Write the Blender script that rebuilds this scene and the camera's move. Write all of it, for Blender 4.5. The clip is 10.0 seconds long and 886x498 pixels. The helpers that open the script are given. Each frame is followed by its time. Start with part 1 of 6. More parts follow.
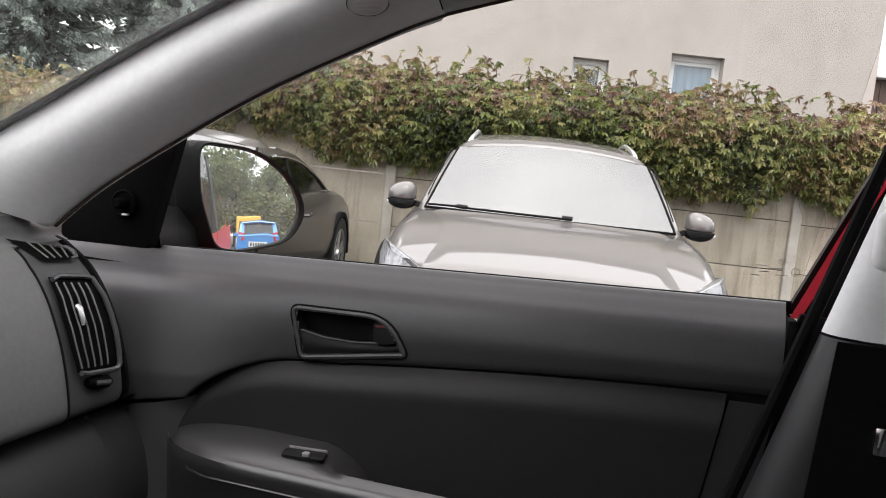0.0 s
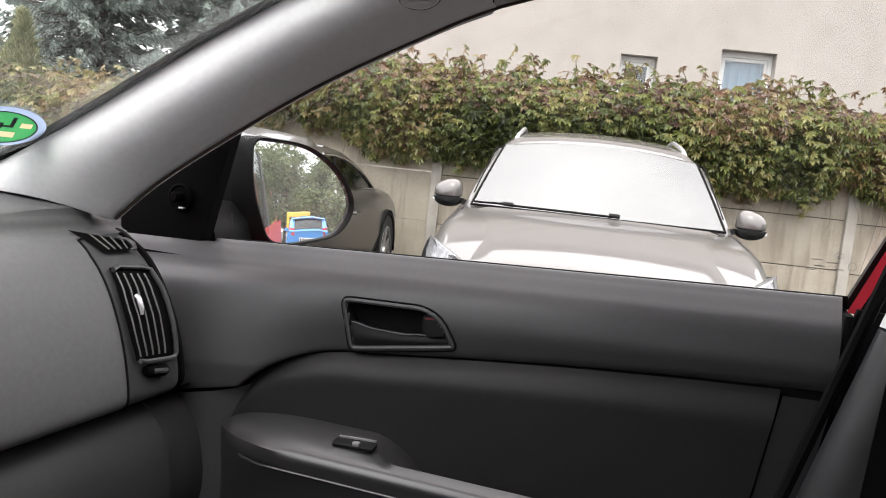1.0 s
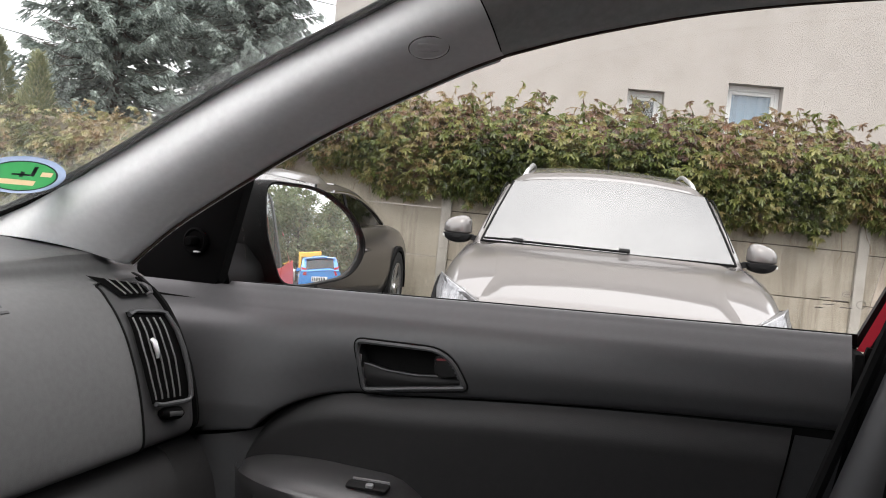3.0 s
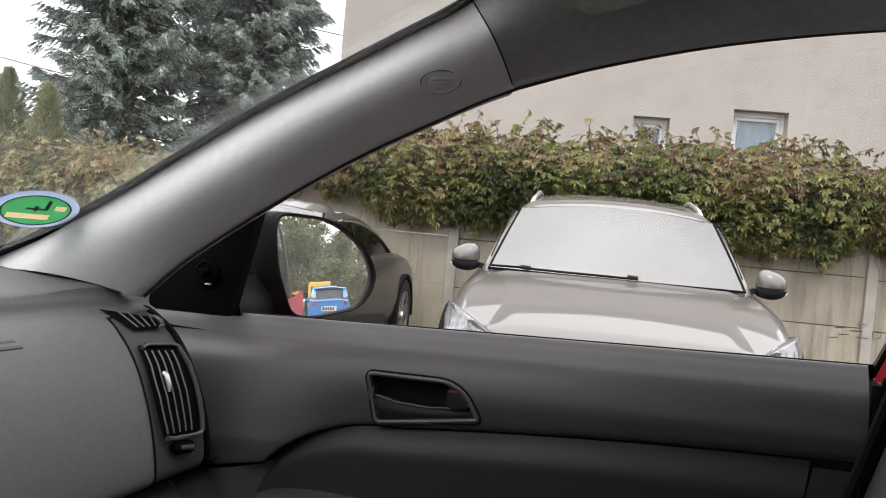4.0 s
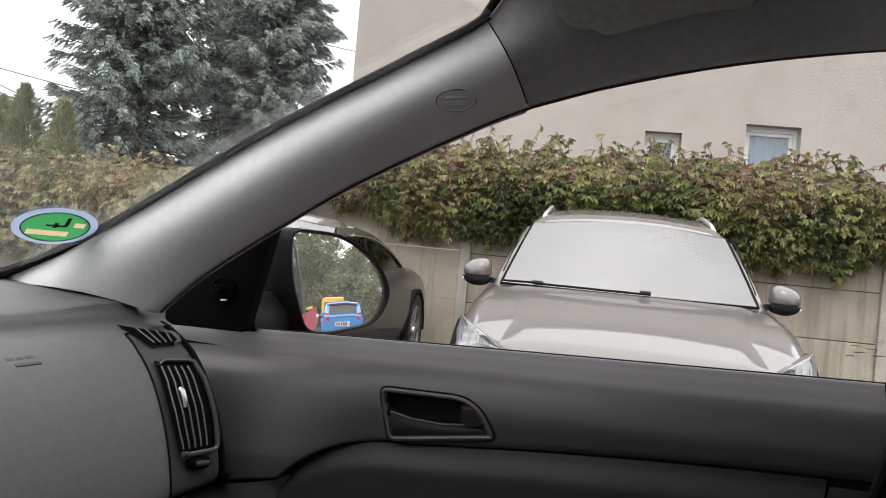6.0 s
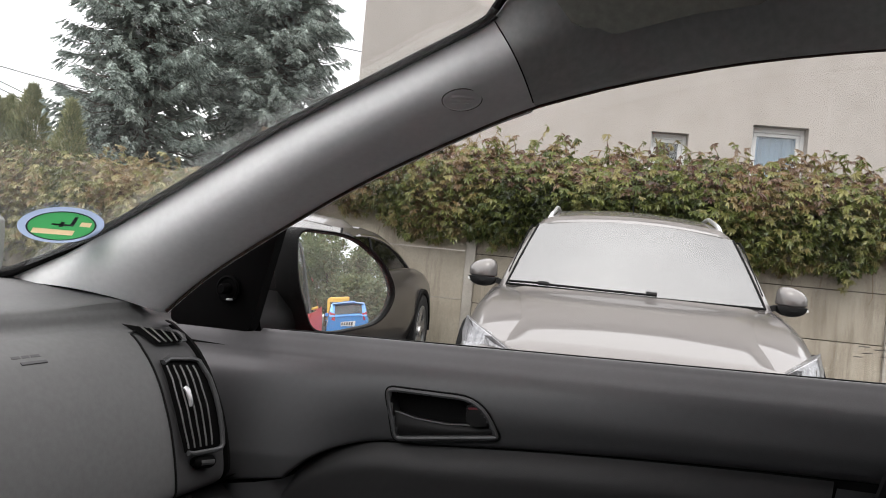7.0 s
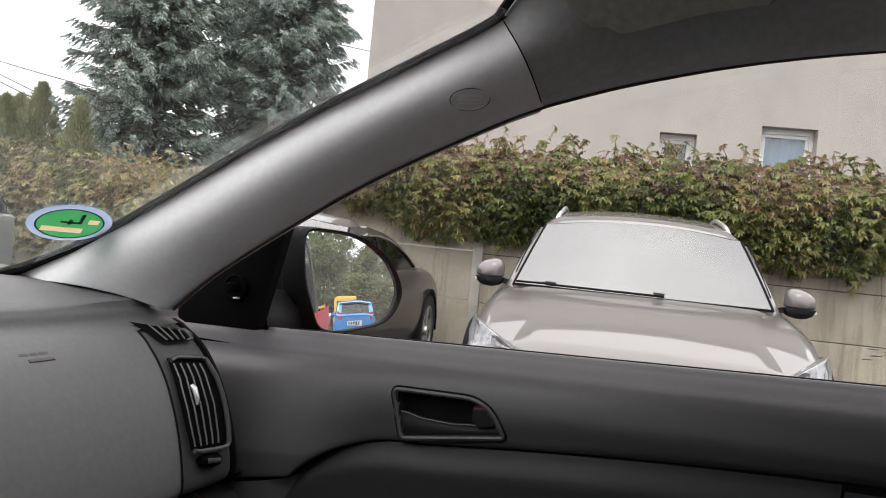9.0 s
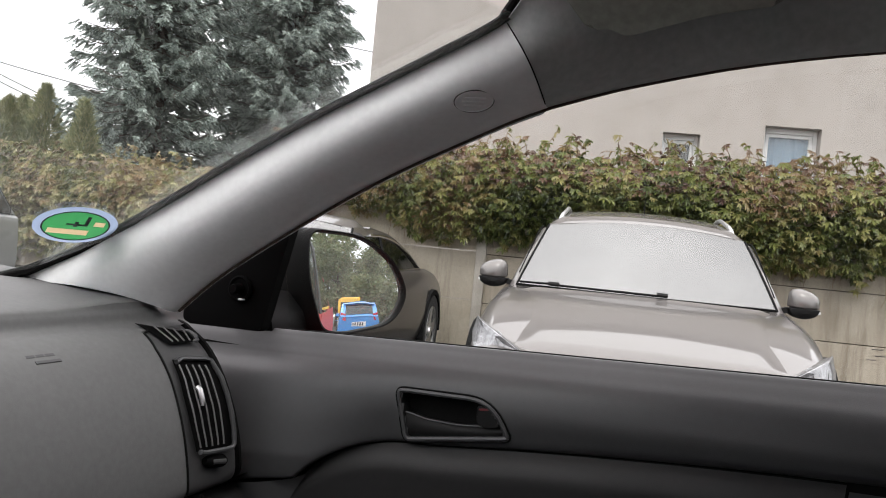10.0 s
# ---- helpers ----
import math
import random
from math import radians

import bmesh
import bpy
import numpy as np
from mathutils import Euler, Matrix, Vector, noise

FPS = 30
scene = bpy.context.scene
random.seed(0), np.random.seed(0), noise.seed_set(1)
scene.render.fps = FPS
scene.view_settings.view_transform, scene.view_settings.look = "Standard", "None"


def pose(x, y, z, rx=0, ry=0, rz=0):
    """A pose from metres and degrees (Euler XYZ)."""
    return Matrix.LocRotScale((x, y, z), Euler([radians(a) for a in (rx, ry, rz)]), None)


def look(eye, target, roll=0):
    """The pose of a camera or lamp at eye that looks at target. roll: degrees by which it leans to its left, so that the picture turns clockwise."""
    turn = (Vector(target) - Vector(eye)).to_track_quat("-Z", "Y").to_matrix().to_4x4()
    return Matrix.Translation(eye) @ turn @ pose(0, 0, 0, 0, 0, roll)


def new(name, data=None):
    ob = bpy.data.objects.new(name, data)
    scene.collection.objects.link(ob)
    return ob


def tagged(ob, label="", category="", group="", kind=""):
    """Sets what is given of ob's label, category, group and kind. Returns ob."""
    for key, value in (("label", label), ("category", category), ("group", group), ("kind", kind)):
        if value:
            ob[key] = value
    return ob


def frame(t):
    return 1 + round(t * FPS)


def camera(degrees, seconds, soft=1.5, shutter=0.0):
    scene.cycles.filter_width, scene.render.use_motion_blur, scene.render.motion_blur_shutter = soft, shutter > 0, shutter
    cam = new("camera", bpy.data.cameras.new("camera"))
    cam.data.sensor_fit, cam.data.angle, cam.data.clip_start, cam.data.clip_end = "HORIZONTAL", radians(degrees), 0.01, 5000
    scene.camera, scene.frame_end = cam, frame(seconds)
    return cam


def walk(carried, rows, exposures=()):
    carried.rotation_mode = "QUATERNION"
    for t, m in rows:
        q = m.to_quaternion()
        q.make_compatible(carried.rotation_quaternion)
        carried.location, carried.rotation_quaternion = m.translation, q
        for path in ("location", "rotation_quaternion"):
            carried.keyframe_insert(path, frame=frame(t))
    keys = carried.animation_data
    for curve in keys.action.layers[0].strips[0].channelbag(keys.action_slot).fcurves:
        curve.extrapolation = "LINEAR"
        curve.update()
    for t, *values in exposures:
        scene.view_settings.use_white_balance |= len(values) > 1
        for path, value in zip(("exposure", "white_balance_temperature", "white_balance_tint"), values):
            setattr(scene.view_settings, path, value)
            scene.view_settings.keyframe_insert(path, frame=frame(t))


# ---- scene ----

cam = camera(57.3, 10.0, soft=1.0)
PATH = [
    (0, (0.0104, 0.0277, 1.1113), (-0.5176, 1.9482, 0.9293), 6.18),
    (0.5, (0.0022, 0.0229, 1.1016), (-0.6049, 1.9187, 0.9083), 6.15),
    (1, (0.0078, 0.0192, 1.1039), (-0.6248, 1.9062, 0.9069), 6.12),
    (1.5, (0.0176, 0.005, 1.1115), (-0.6264, 1.8919, 0.9541), 6.49),
    (2, (0.021, 0.0078, 1.1081), (-0.6246, 1.8942, 0.9513), 6.51),
    (3.5, (0.005, 0.0044, 1.1171), (-0.6747, 1.8837, 1.0386), 5.06),
    (4, (0.0037, 0.0032, 1.1192), (-0.6846, 1.8803, 1.0699), 5.12),
    (4.5, (0.0025, -0.0037, 1.1231), (-0.6939, 1.8707, 1.0863), 5.11),
    (5, (0.0011, -0.003, 1.1218), (-0.7031, 1.8688, 1.1017), 5.13),
    (5.5, (0.0015, -0.0038, 1.1224), (-0.7095, 1.8655, 1.1059), 5.16),
    (7, (0.0009, -0.0009, 1.1211), (-0.73, 1.8607, 1.1048), 5.31),
    (7.5, (0.0014, -0.0013, 1.1213), (-0.7358, 1.8578, 1.1041), 5.4),
    (8, (0.0022, -0.0046, 1.1226), (-0.7396, 1.8526, 1.1048), 5.49),
    (8.5, (0.0006, -0.0017, 1.122), (-0.7442, 1.8544, 1.1039), 5.55),
    (9, (0.0004, 0.0004, 1.121), (-0.7467, 1.8555, 1.1026), 5.62),
    (9.5, (-0.0006, 0.0009, 1.1211), (-0.7499, 1.8551, 1.1017), 5.64),
    (10, (0.0, -0.003, 1.122), (-0.754, 1.849, 1.104), 5.5),
]
walk(cam, [(t, look(eye, target, roll)) for t, eye, target, roll in PATH],
     exposures=((0, 1.08), (0.5, 1.33), (1.0, 1.36), (1.5, 1.2), (2.0, 1.18), (3.5, 1.03), (4.5, 0.85), (5.5, 0.84), (10, 0.85)))
scene.view_settings.exposure = 0.75

# overcast daylight: a Nishita sky veiled by an even cloud cover that is brightest overhead
world = bpy.data.worlds.new("overcast_sky")
scene.world = world
world.use_nodes = True
wn, wl = world.node_tree.nodes, world.node_tree.links
wn.clear()
sky = wn.new("ShaderNodeTexSky")
sky.sky_type = "NISHITA"
sky.sun_disc = False
sky.sun_elevation, sky.sun_rotation = radians(48), radians(200)
coord = wn.new("ShaderNodeTexCoord")
sep = wn.new("ShaderNodeSeparateXYZ")
wl.new(coord.outputs["Generated"], sep.inputs[0])
veil = wn.new("ShaderNodeMapRange")
veil.inputs["From Min"].default_value, veil.inputs["From Max"].default_value = 0.0, 1.0
veil.inputs["To Min"].default_value, veil.inputs["To Max"].default_value = 0.95, 2.3
wl.new(sep.outputs["Z"], veil.inputs["Value"])
cloud = wn.new("ShaderNodeTexNoise")
cloud.inputs["Scale"].default_value, cloud.inputs["Detail"].default_value = 2.2, 5
wl.new(coord.outputs["Generated"], cloud.inputs["Vector"])
puff = wn.new("ShaderNodeMapRange")
puff.inputs["To Min"].default_value, puff.inputs["To Max"].default_value = 0.96, 1.04
wl.new(cloud.outputs["Fac"], puff.inputs["Value"])
grey = wn.new("ShaderNodeMath")
grey.operation = "MULTIPLY"
wl.new(veil.outputs[0], grey.inputs[0])
wl.new(puff.outputs[0], grey.inputs[1])
bg_sky, bg_veil, both = wn.new("ShaderNodeBackground"), wn.new("ShaderNodeBackground"), wn.new("ShaderNodeAddShader")
bg_sky.inputs["Strength"].default_value = 0.05
bg_veil.inputs["Color"].default_value = (1.0, 0.925, 0.925, 1)
wl.new(sky.outputs[0], bg_sky.inputs["Color"])
wl.new(grey.outputs[0], bg_veil.inputs["Strength"])
wl.new(bg_sky.outputs[0], both.inputs[0])
wl.new(bg_veil.outputs[0], both.inputs[1])
world_out = wn.new("ShaderNodeOutputWorld")
wl.new(both.outputs[0], world_out.inputs["Surface"])

sun = new("sun", bpy.data.lights.new("sun", "SUN"))
sun.data.energy, sun.data.angle, sun.data.color = 0.6, radians(25), (1.0, 0.97, 0.93)
sun.matrix_world = look((2, -5, 8), (0, 0, 0))

# ---- materials ----
def material(name, color, rough=0.6, metal=0.0, spread=0.12, scale=6.0, fine=120.0, bump=0.0, bump_scale=200.0, coat=0.0, spec=0.5, second=None, vary=0.0):
    """Principled surface with broad and fine variation of its colour and, if asked, relief. second: a colour that breaks through in patches."""
    m = bpy.data.materials.new(name)
    m.use_nodes = True
    n, l = m.node_tree.nodes, m.node_tree.links
    p = n["Principled BSDF"]
    p.inputs["Roughness"].default_value, p.inputs["Metallic"].default_value = rough, metal
    p.inputs["Coat Weight"].default_value, p.inputs["Coat Roughness"].default_value = coat, 0.04
    p.inputs["Specular IOR Level"].default_value = spec
    c = n.new("ShaderNodeTexCoord")
    broad, grain = n.new("ShaderNodeTexNoise"), n.new("ShaderNodeTexNoise")
    for tex, s in ((broad, scale), (grain, fine)):
        tex.inputs["Scale"].default_value, tex.inputs["Detail"].default_value = s, 4
        l.new(c.outputs["Object"], tex.inputs["Vector"])
    ramp = n.new("ShaderNodeMix")
    ramp.data_type = "RGBA"
    other = second or [v * (1 - spread) for v in color]
    ramp.inputs["A"].default_value, ramp.inputs["B"].default_value = (*color, 1), (*other, 1)
    fac = n.new("ShaderNodeMapRange")
    fac.inputs["From Min"].default_value, fac.inputs["From Max"].default_value = 0.35, 0.68
    l.new(broad.outputs["Fac"], fac.inputs["Value"])
    l.new(fac.outputs[0], ramp.inputs["Factor"])
    tint = n.new("ShaderNodeHueSaturation")
    val = n.new("ShaderNodeMapRange")
    val.inputs["From Min"].default_value, val.inputs["From Max"].default_value = 0.3, 0.7
    val.inputs["To Min"].default_value, val.inputs["To Max"].default_value = 1 - spread, 1 + spread
    l.new(grain.outputs["Fac"], val.inputs["Value"])
    last = val.outputs[0]
    if vary:
        info, r, mul = n.new("ShaderNodeObjectInfo"), n.new("ShaderNodeMapRange"), n.new("ShaderNodeMath")
        r.inputs["To Min"].default_value, r.inputs["To Max"].default_value = 1 - vary, 1 + vary
        mul.operation = "MULTIPLY"
        l.new(info.outputs["Random"], r.inputs["Value"])
        l.new(r.outputs[0], mul.inputs[0])
        l.new(last, mul.inputs[1])
        last = mul.outputs[0]
    l.new(last, tint.inputs["Value"])
    l.new(ramp.outputs["Result"], tint.inputs["Color"])
    l.new(tint.outputs[0], p.inputs["Base Color"])
    if bump:
        rel, b = n.new("ShaderNodeTexNoise"), n.new("ShaderNodeBump")
        rel.inputs["Scale"].default_value, rel.inputs["Detail"].default_value = bump_scale, 3
        l.new(c.outputs["Object"], rel.inputs["Vector"])
        b.inputs["Strength"].default_value, b.inputs["Distance"].default_value = bump, 1.0 / bump_scale
        l.new(rel.outputs["Fac"], b.inputs["Height"])
        l.new(b.outputs[0], p.inputs["Normal"])
    return m


def leaf_material(name, colors, rough=0.5, through_light=0.25, turning=0.0):
    """Foliage that takes one of several colours leaf by leaf; turning: how much further along its colours it is at its own +x end."""
    m = bpy.data.materials.new(name)
    m.use_nodes = True
    n, l = m.node_tree.nodes, m.node_tree.links
    p, out = n["Principled BSDF"], n["Material Output"]
    geo, ramp = n.new("ShaderNodeNewGeometry"), n.new("ShaderNodeValToRGB")
    ramp.color_ramp.interpolation = "LINEAR"
    while len(ramp.color_ramp.elements) < len(colors):
        ramp.color_ramp.elements.new(0.5)
    for e, (pos, col) in zip(ramp.color_ramp.elements, colors):
        e.position, e.color = pos, (*col, 1)
    patch, c = n.new("ShaderNodeTexNoise"), n.new("ShaderNodeTexCoord")
    patch.inputs["Scale"].default_value = 0.9
    l.new(c.outputs["Object"], patch.inputs["Vector"])
    mixf = n.new("ShaderNodeMix")
    mixf.inputs["Factor"].default_value = 0.52
    wide = n.new("ShaderNodeMapRange")
    wide.inputs["From Min"].default_value, wide.inputs["From Max"].default_value = 0.3, 0.7
    l.new(patch.outputs["Fac"], wide.inputs["Value"])
    l.new(geo.outputs["Random Per Island"], mixf.inputs["A"])
    l.new(wide.outputs[0], mixf.inputs["B"])
    last = mixf.outputs["Result"]
    if turning:
        sep_x, slope, add = n.new("ShaderNodeSeparateXYZ"), n.new("ShaderNodeMapRange"), n.new("ShaderNodeMath")
        slope.inputs["From Min"].default_value, slope.inputs["From Max"].default_value = -2.0, 4.5
        slope.inputs["To Min"].default_value, slope.inputs["To Max"].default_value = -turning, turning
        add.operation = "ADD"
        l.new(c.outputs["Object"], sep_x.inputs[0])
        l.new(sep_x.outputs["X"], slope.inputs["Value"])
        l.new(last, add.inputs[0])
        l.new(slope.outputs[0], add.inputs[1])
        last = add.outputs[0]
    l.new(last, ramp.inputs["Fac"])
    l.new(ramp.outputs["Color"], p.inputs["Base Color"])
    p.inputs["Roughness"].default_value = rough
    tr, mix = n.new("ShaderNodeBsdfTranslucent"), n.new("ShaderNodeMixShader")
    l.new(ramp.outputs["Color"], tr.inputs["Color"])
    mix.inputs["Fac"].default_value = through_light
    l.new(p.outputs[0], mix.inputs[1])
    l.new(tr.outputs[0], mix.inputs[2])
    l.new(mix.outputs[0], out.inputs["Surface"])
    return m


def pane_material(name, tint=(0.96, 0.98, 0.97), dirt_haze=0.0, dirt_haze_scale=3.0, gloss=1.0, least=0.045):
    """Clear glass: see-through, with Fresnel gloss and, if asked, smears of dust or a pale haze on it."""
    m = bpy.data.materials.new(name)
    m.use_nodes = True
    n, l = m.node_tree.nodes, m.node_tree.links
    n.remove(n["Principled BSDF"])
    clear, shine, mix = n.new("ShaderNodeBsdfTransparent"), n.new("ShaderNodeBsdfGlossy"), n.new("ShaderNodeMixShader")
    clear.inputs["Color"].default_value = (*tint, 1)
    shine.inputs["Roughness"].default_value = 0.0
    shine.inputs["Color"].default_value = (gloss, gloss, gloss, 1)
    facing, power, fres = n.new("ShaderNodeLayerWeight"), n.new("ShaderNodeMath"), n.new("ShaderNodeMapRange")
    facing.inputs["Blend"].default_value = 0.5
    power.operation, power.inputs[1].default_value = "POWER", 4.0
    l.new(facing.outputs["Facing"], power.inputs[0])
    l.new(power.outputs[0], fres.inputs["Value"])
    fres.inputs["To Min"].default_value, fres.inputs["To Max"].default_value = least, 0.9
    l.new(fres.outputs[0], mix.inputs["Fac"])
    l.new(clear.outputs[0], mix.inputs[1])
    l.new(shine.outputs[0], mix.inputs[2])
    last = mix
    if dirt_haze:
        c, tex, r, dust, mix2 = n.new("ShaderNodeTexCoord"), n.new("ShaderNodeTexNoise"), n.new("ShaderNodeMapRange"), n.new("ShaderNodeBsdfDiffuse"), n.new("ShaderNodeMixShader")
        tex.inputs["Scale"].default_value, tex.inputs["Detail"].default_value = dirt_haze_scale, 6
        l.new(c.outputs["Object"], tex.inputs["Vector"])
        r.inputs["From Min"].default_value, r.inputs["From Max"].default_value, r.inputs["To Max"].default_value = 0.42, 0.75, dirt_haze
        l.new(tex.outputs["Fac"], r.inputs["Value"])
        dust.inputs["Color"].default_value = (0.6, 0.6, 0.58, 1)
        l.new(r.outputs[0], mix2.inputs["Fac"])
        l.new(mix.outputs[0], mix2.inputs[1])
        l.new(dust.outputs[0], mix2.inputs[2])
        last = mix2
    l.new(last.outputs[0], n["Material Output"].inputs["Surface"])
    return m


M_TRIM = material("soft_grey_trim", (0.0365, 0.0375, 0.039), 0.43, spec=0.62, bump=0.12, bump_scale=900, spread=0.06)
M_DASH = material("grained_dash_plastic", (0.115, 0.115, 0.115), 0.7, spec=0.25, bump=0.2, bump_scale=900, spread=0.06)
M_SURROUND = material("dark_vent_surround_plastic", (0.058, 0.058, 0.059), 0.6, spec=0.3, bump=0.15, bump_scale=900, spread=0.06)
M_PAD = material("black_vinyl_pad", (0.012, 0.012, 0.0124), 0.55, spec=0.36, bump=0.15, bump_scale=700, spread=0.08)
M_ARM = material("black_vinyl_armrest", (0.026, 0.026, 0.0265), 0.33, spec=0.9, bump=0.12, bump_scale=700, spread=0.06)
M_LOWTRIM = material("dark_grey_lower_trim", (0.032, 0.032, 0.032), 0.5, spec=0.3, bump=0.15, bump_scale=800, spread=0.06)
M_BPILLAR = material("dark_grey_pillar_plastic", (0.026, 0.026, 0.027), 0.4, bump=0.1, bump_scale=900, spread=0.06)
# near black, painted for the shade inside the vent openings
M_VOID = material("painted_vent_shade", (0.003, 0.003, 0.003), 0.9, spec=0.05)
M_SLAT = material("grey_slat", (0.095, 0.095, 0.095), 0.4, spread=0.05)
M_PILLAR = material("light_grey_pillar_trim", (0.80, 0.81, 0.81), 0.78, spec=0.3, bump=0.025, bump_scale=1200, spread=0.03)
M_SEAL = material("brown_black_door_seal", (0.07, 0.050, 0.042), 0.7, spec=0.2, spread=0.1)
M_LINER = material("grey_headliner", (0.45, 0.48, 0.47), 0.95, bump=0.2, bump_scale=1500, spread=0.08)
M_VISOR = material("grey_visor_vinyl", (0.30, 0.31, 0.275), 0.8, bump=0.15, bump_scale=900)
M_BLACK = material("black_plastic", (0.008, 0.008, 0.008), 0.55, spec=0.2, spread=0.1, bump=0.1, bump_scale=900)
M_BLACKMATT = material("matt_black_rubber", (0.005, 0.005, 0.005), 0.8, spec=0.1, spread=0.1)
M_HOUSING = material("black_mirror_housing_plastic", (0.0045, 0.0045, 0.0045), 0.6, spec=0.1, spread=0.1, bump=0.1, bump_scale=900)
M_SAIL = material("dull_black_mirror_cover", (0.0025, 0.0025, 0.0025), 0.85, spec=0.04, spread=0.1)
M_CHROME = material("bright_chrome", (0.75, 0.75, 0.76), 0.12, 1.0, spread=0.02)
M_SILVER = material("silver_plastic", (0.55, 0.55, 0.56), 0.3, 0.7, spread=0.03)
M_RED = material("red_car_paint", (0.50, 0.010, 0.016), 0.5, coat=0.12, spec=0.2, spread=0.04)
M_REDIN = material("red_inner_frame_paint", (0.40, 0.006, 0.022), 0.5, spec=0.2, spread=0.04)
M_REDDOT = material("red_lock_mark", (0.12, 0.015, 0.02), 0.6)
M_TAUPE = material("taupe_metallic_paint", (0.124, 0.114, 0.1085), 0.42, 0.45, coat=0.85, spread=0.04, fine=900)
M_ANTHRACITE = material("dark_brown_grey_paint", (0.036, 0.031, 0.028), 0.4, 0.2, coat=0.6, spread=0.04, fine=900)
M_BLUE = material("bright_blue_paint", (0.05, 0.26, 0.66), 0.35, 0.2, coat=1.0, spread=0.04)
M_SILVERPAINT = material("silver_grey_paint", (0.22, 0.235, 0.228), 0.35, 0.5, coat=1.0, spread=0.04, fine=900)
M_YELLOW = material("yellow_van_paint", (0.75, 0.42, 0.03), 0.4, coat=0.7, spread=0.05)
M_TYRE = material("black_tyre", (0.02, 0.02, 0.02), 0.85, bump=0.3, bump_scale=150)
M_RIM = material("silver_alloy_rim", (0.5, 0.5, 0.5), 0.3, 0.9)
M_LAMP = material("clear_lamp_reflector", (0.30, 0.30, 0.31), 0.35, 0.4, spread=0.45, scale=30, coat=0.7)
M_TAIL = material("red_tail_lens", (0.45, 0.01, 0.03), 0.15, coat=1.0)
M_SEAT = material("dark_seat_fabric", (0.03, 0.03, 0.032), 0.9, bump=0.3, bump_scale=800)
M_PLATE = material("white_plate", (0.75, 0.75, 0.73), 0.5)
M_STAMP = material("grey_glass_etching", (0.22, 0.205, 0.185), 0.7)
M_BAR = material("dark_print", (0.04, 0.04, 0.05), 0.6)
M_GLASS = pane_material("clear_glass")
M_WIND = pane_material("dusty_windscreen_glass", dirt_haze=0.125, dirt_haze_scale=2.2)
M_SIDEGLASS = pane_material("side_window_glass", gloss=0.35)
M_TINT = pane_material("tinted_car_glass", tint=(0.35, 0.37, 0.36))
# the pale haze here imitates uneven sky reflection in the screen
M_SCREEN = pane_material("hazy_windscreen_glass", tint=(0.7, 0.71, 0.7), dirt_haze=0.10, dirt_haze_scale=1.3, gloss=0.26, least=0.72)
M_MIRROR = bpy.data.materials.new("mirror_silver")
M_MIRROR.use_nodes = True
_p = M_MIRROR.node_tree.nodes["Principled BSDF"]
_p.inputs["Metallic"].default_value, _p.inputs["Roughness"].default_value = 1.0, 0.015
_p.inputs["Base Color"].default_value = (0.82, 0.85, 0.84, 1)
_n, _l = M_MIRROR.node_tree.nodes, M_MIRROR.node_tree.links
_dust, _mix, _tex, _r, _c = _n.new("ShaderNodeBsdfDiffuse"), _n.new("ShaderNodeMixShader"), _n.new("ShaderNodeTexNoise"), _n.new("ShaderNodeMapRange"), _n.new("ShaderNodeTexCoord")
_dust.inputs["Color"].default_value = (0.62, 0.62, 0.59, 1)
_tex.inputs["Scale"].default_value, _tex.inputs["Detail"].default_value = 22.0, 8
_r.inputs["From Min"].default_value, _r.inputs["From Max"].default_value, _r.inputs["To Min"].default_value, _r.inputs["To Max"].default_value = 0.3, 0.75, 0.07, 0.18
_l.new(_c.outputs["Object"], _tex.inputs["Vector"])
_l.new(_tex.outputs["Fac"], _r.inputs["Value"])
_l.new(_r.outputs[0], _mix.inputs["Fac"])
_l.new(_p.outputs[0], _mix.inputs[1])
_l.new(_dust.outputs[0], _mix.inputs[2])
_l.new(_mix.outputs[0], _n["Material Output"].inputs["Surface"])
M_STICKER_G = leaf_material("green_sticker_film", [(0.0, (0.045, 0.27, 0.085)), (1.0, (0.05, 0.30, 0.095))], 0.4, 0.45)
M_STICKER_B = leaf_material("pale_blue_sticker_rim", [(0.0, (0.30, 0.38, 0.54)), (1.0, (0.36, 0.44, 0.58))], 0.4, 0.4)
M_STICKER_W = leaf_material("cream_sticker_field", [(0.0, (0.80, 0.70, 0.54)), (1.0, (0.85, 0.75, 0.60))], 0.4, 0.6)


def streaked(m, dark, scale=(5.0, 5.0, 0.5), amount=0.55):
    """Adds rain streaks that run down the surface to a material made above."""
    n, l = m.node_tree.nodes, m.node_tree.links
    p = n["Principled BSDF"]
    src = p.inputs["Base Color"].links[0].from_socket
    geo, mapn, tex, r, mix = n.new("ShaderNodeNewGeometry"), n.new("ShaderNodeMapping"), n.new("ShaderNodeTexNoise"), n.new("ShaderNodeMapRange"), n.new("ShaderNodeMix")
    mapn.inputs["Scale"].default_value = scale
    tex.inputs["Scale"].default_value, tex.inputs["Detail"].default_value, tex.inputs["Roughness"].default_value = 1.0, 6, 0.65
    l.new(geo.outputs["Position"], mapn.inputs["Vector"])
    l.new(mapn.outputs[0], tex.inputs["Vector"])
    r.inputs["From Min"].default_value, r.inputs["From Max"].default_value, r.inputs["To Max"].default_value = 0.48, 0.72, amount
    l.new(tex.outputs["Fac"], r.inputs["Value"])
    mix.data_type = "RGBA"
    mix.inputs["B"].default_value = (*dark, 1)
    l.new(r.outputs[0], mix.inputs["Factor"])
    l.new(src, mix.inputs["A"])
    l.new(mix.outputs["Result"], p.inputs["Base Color"])
    return m


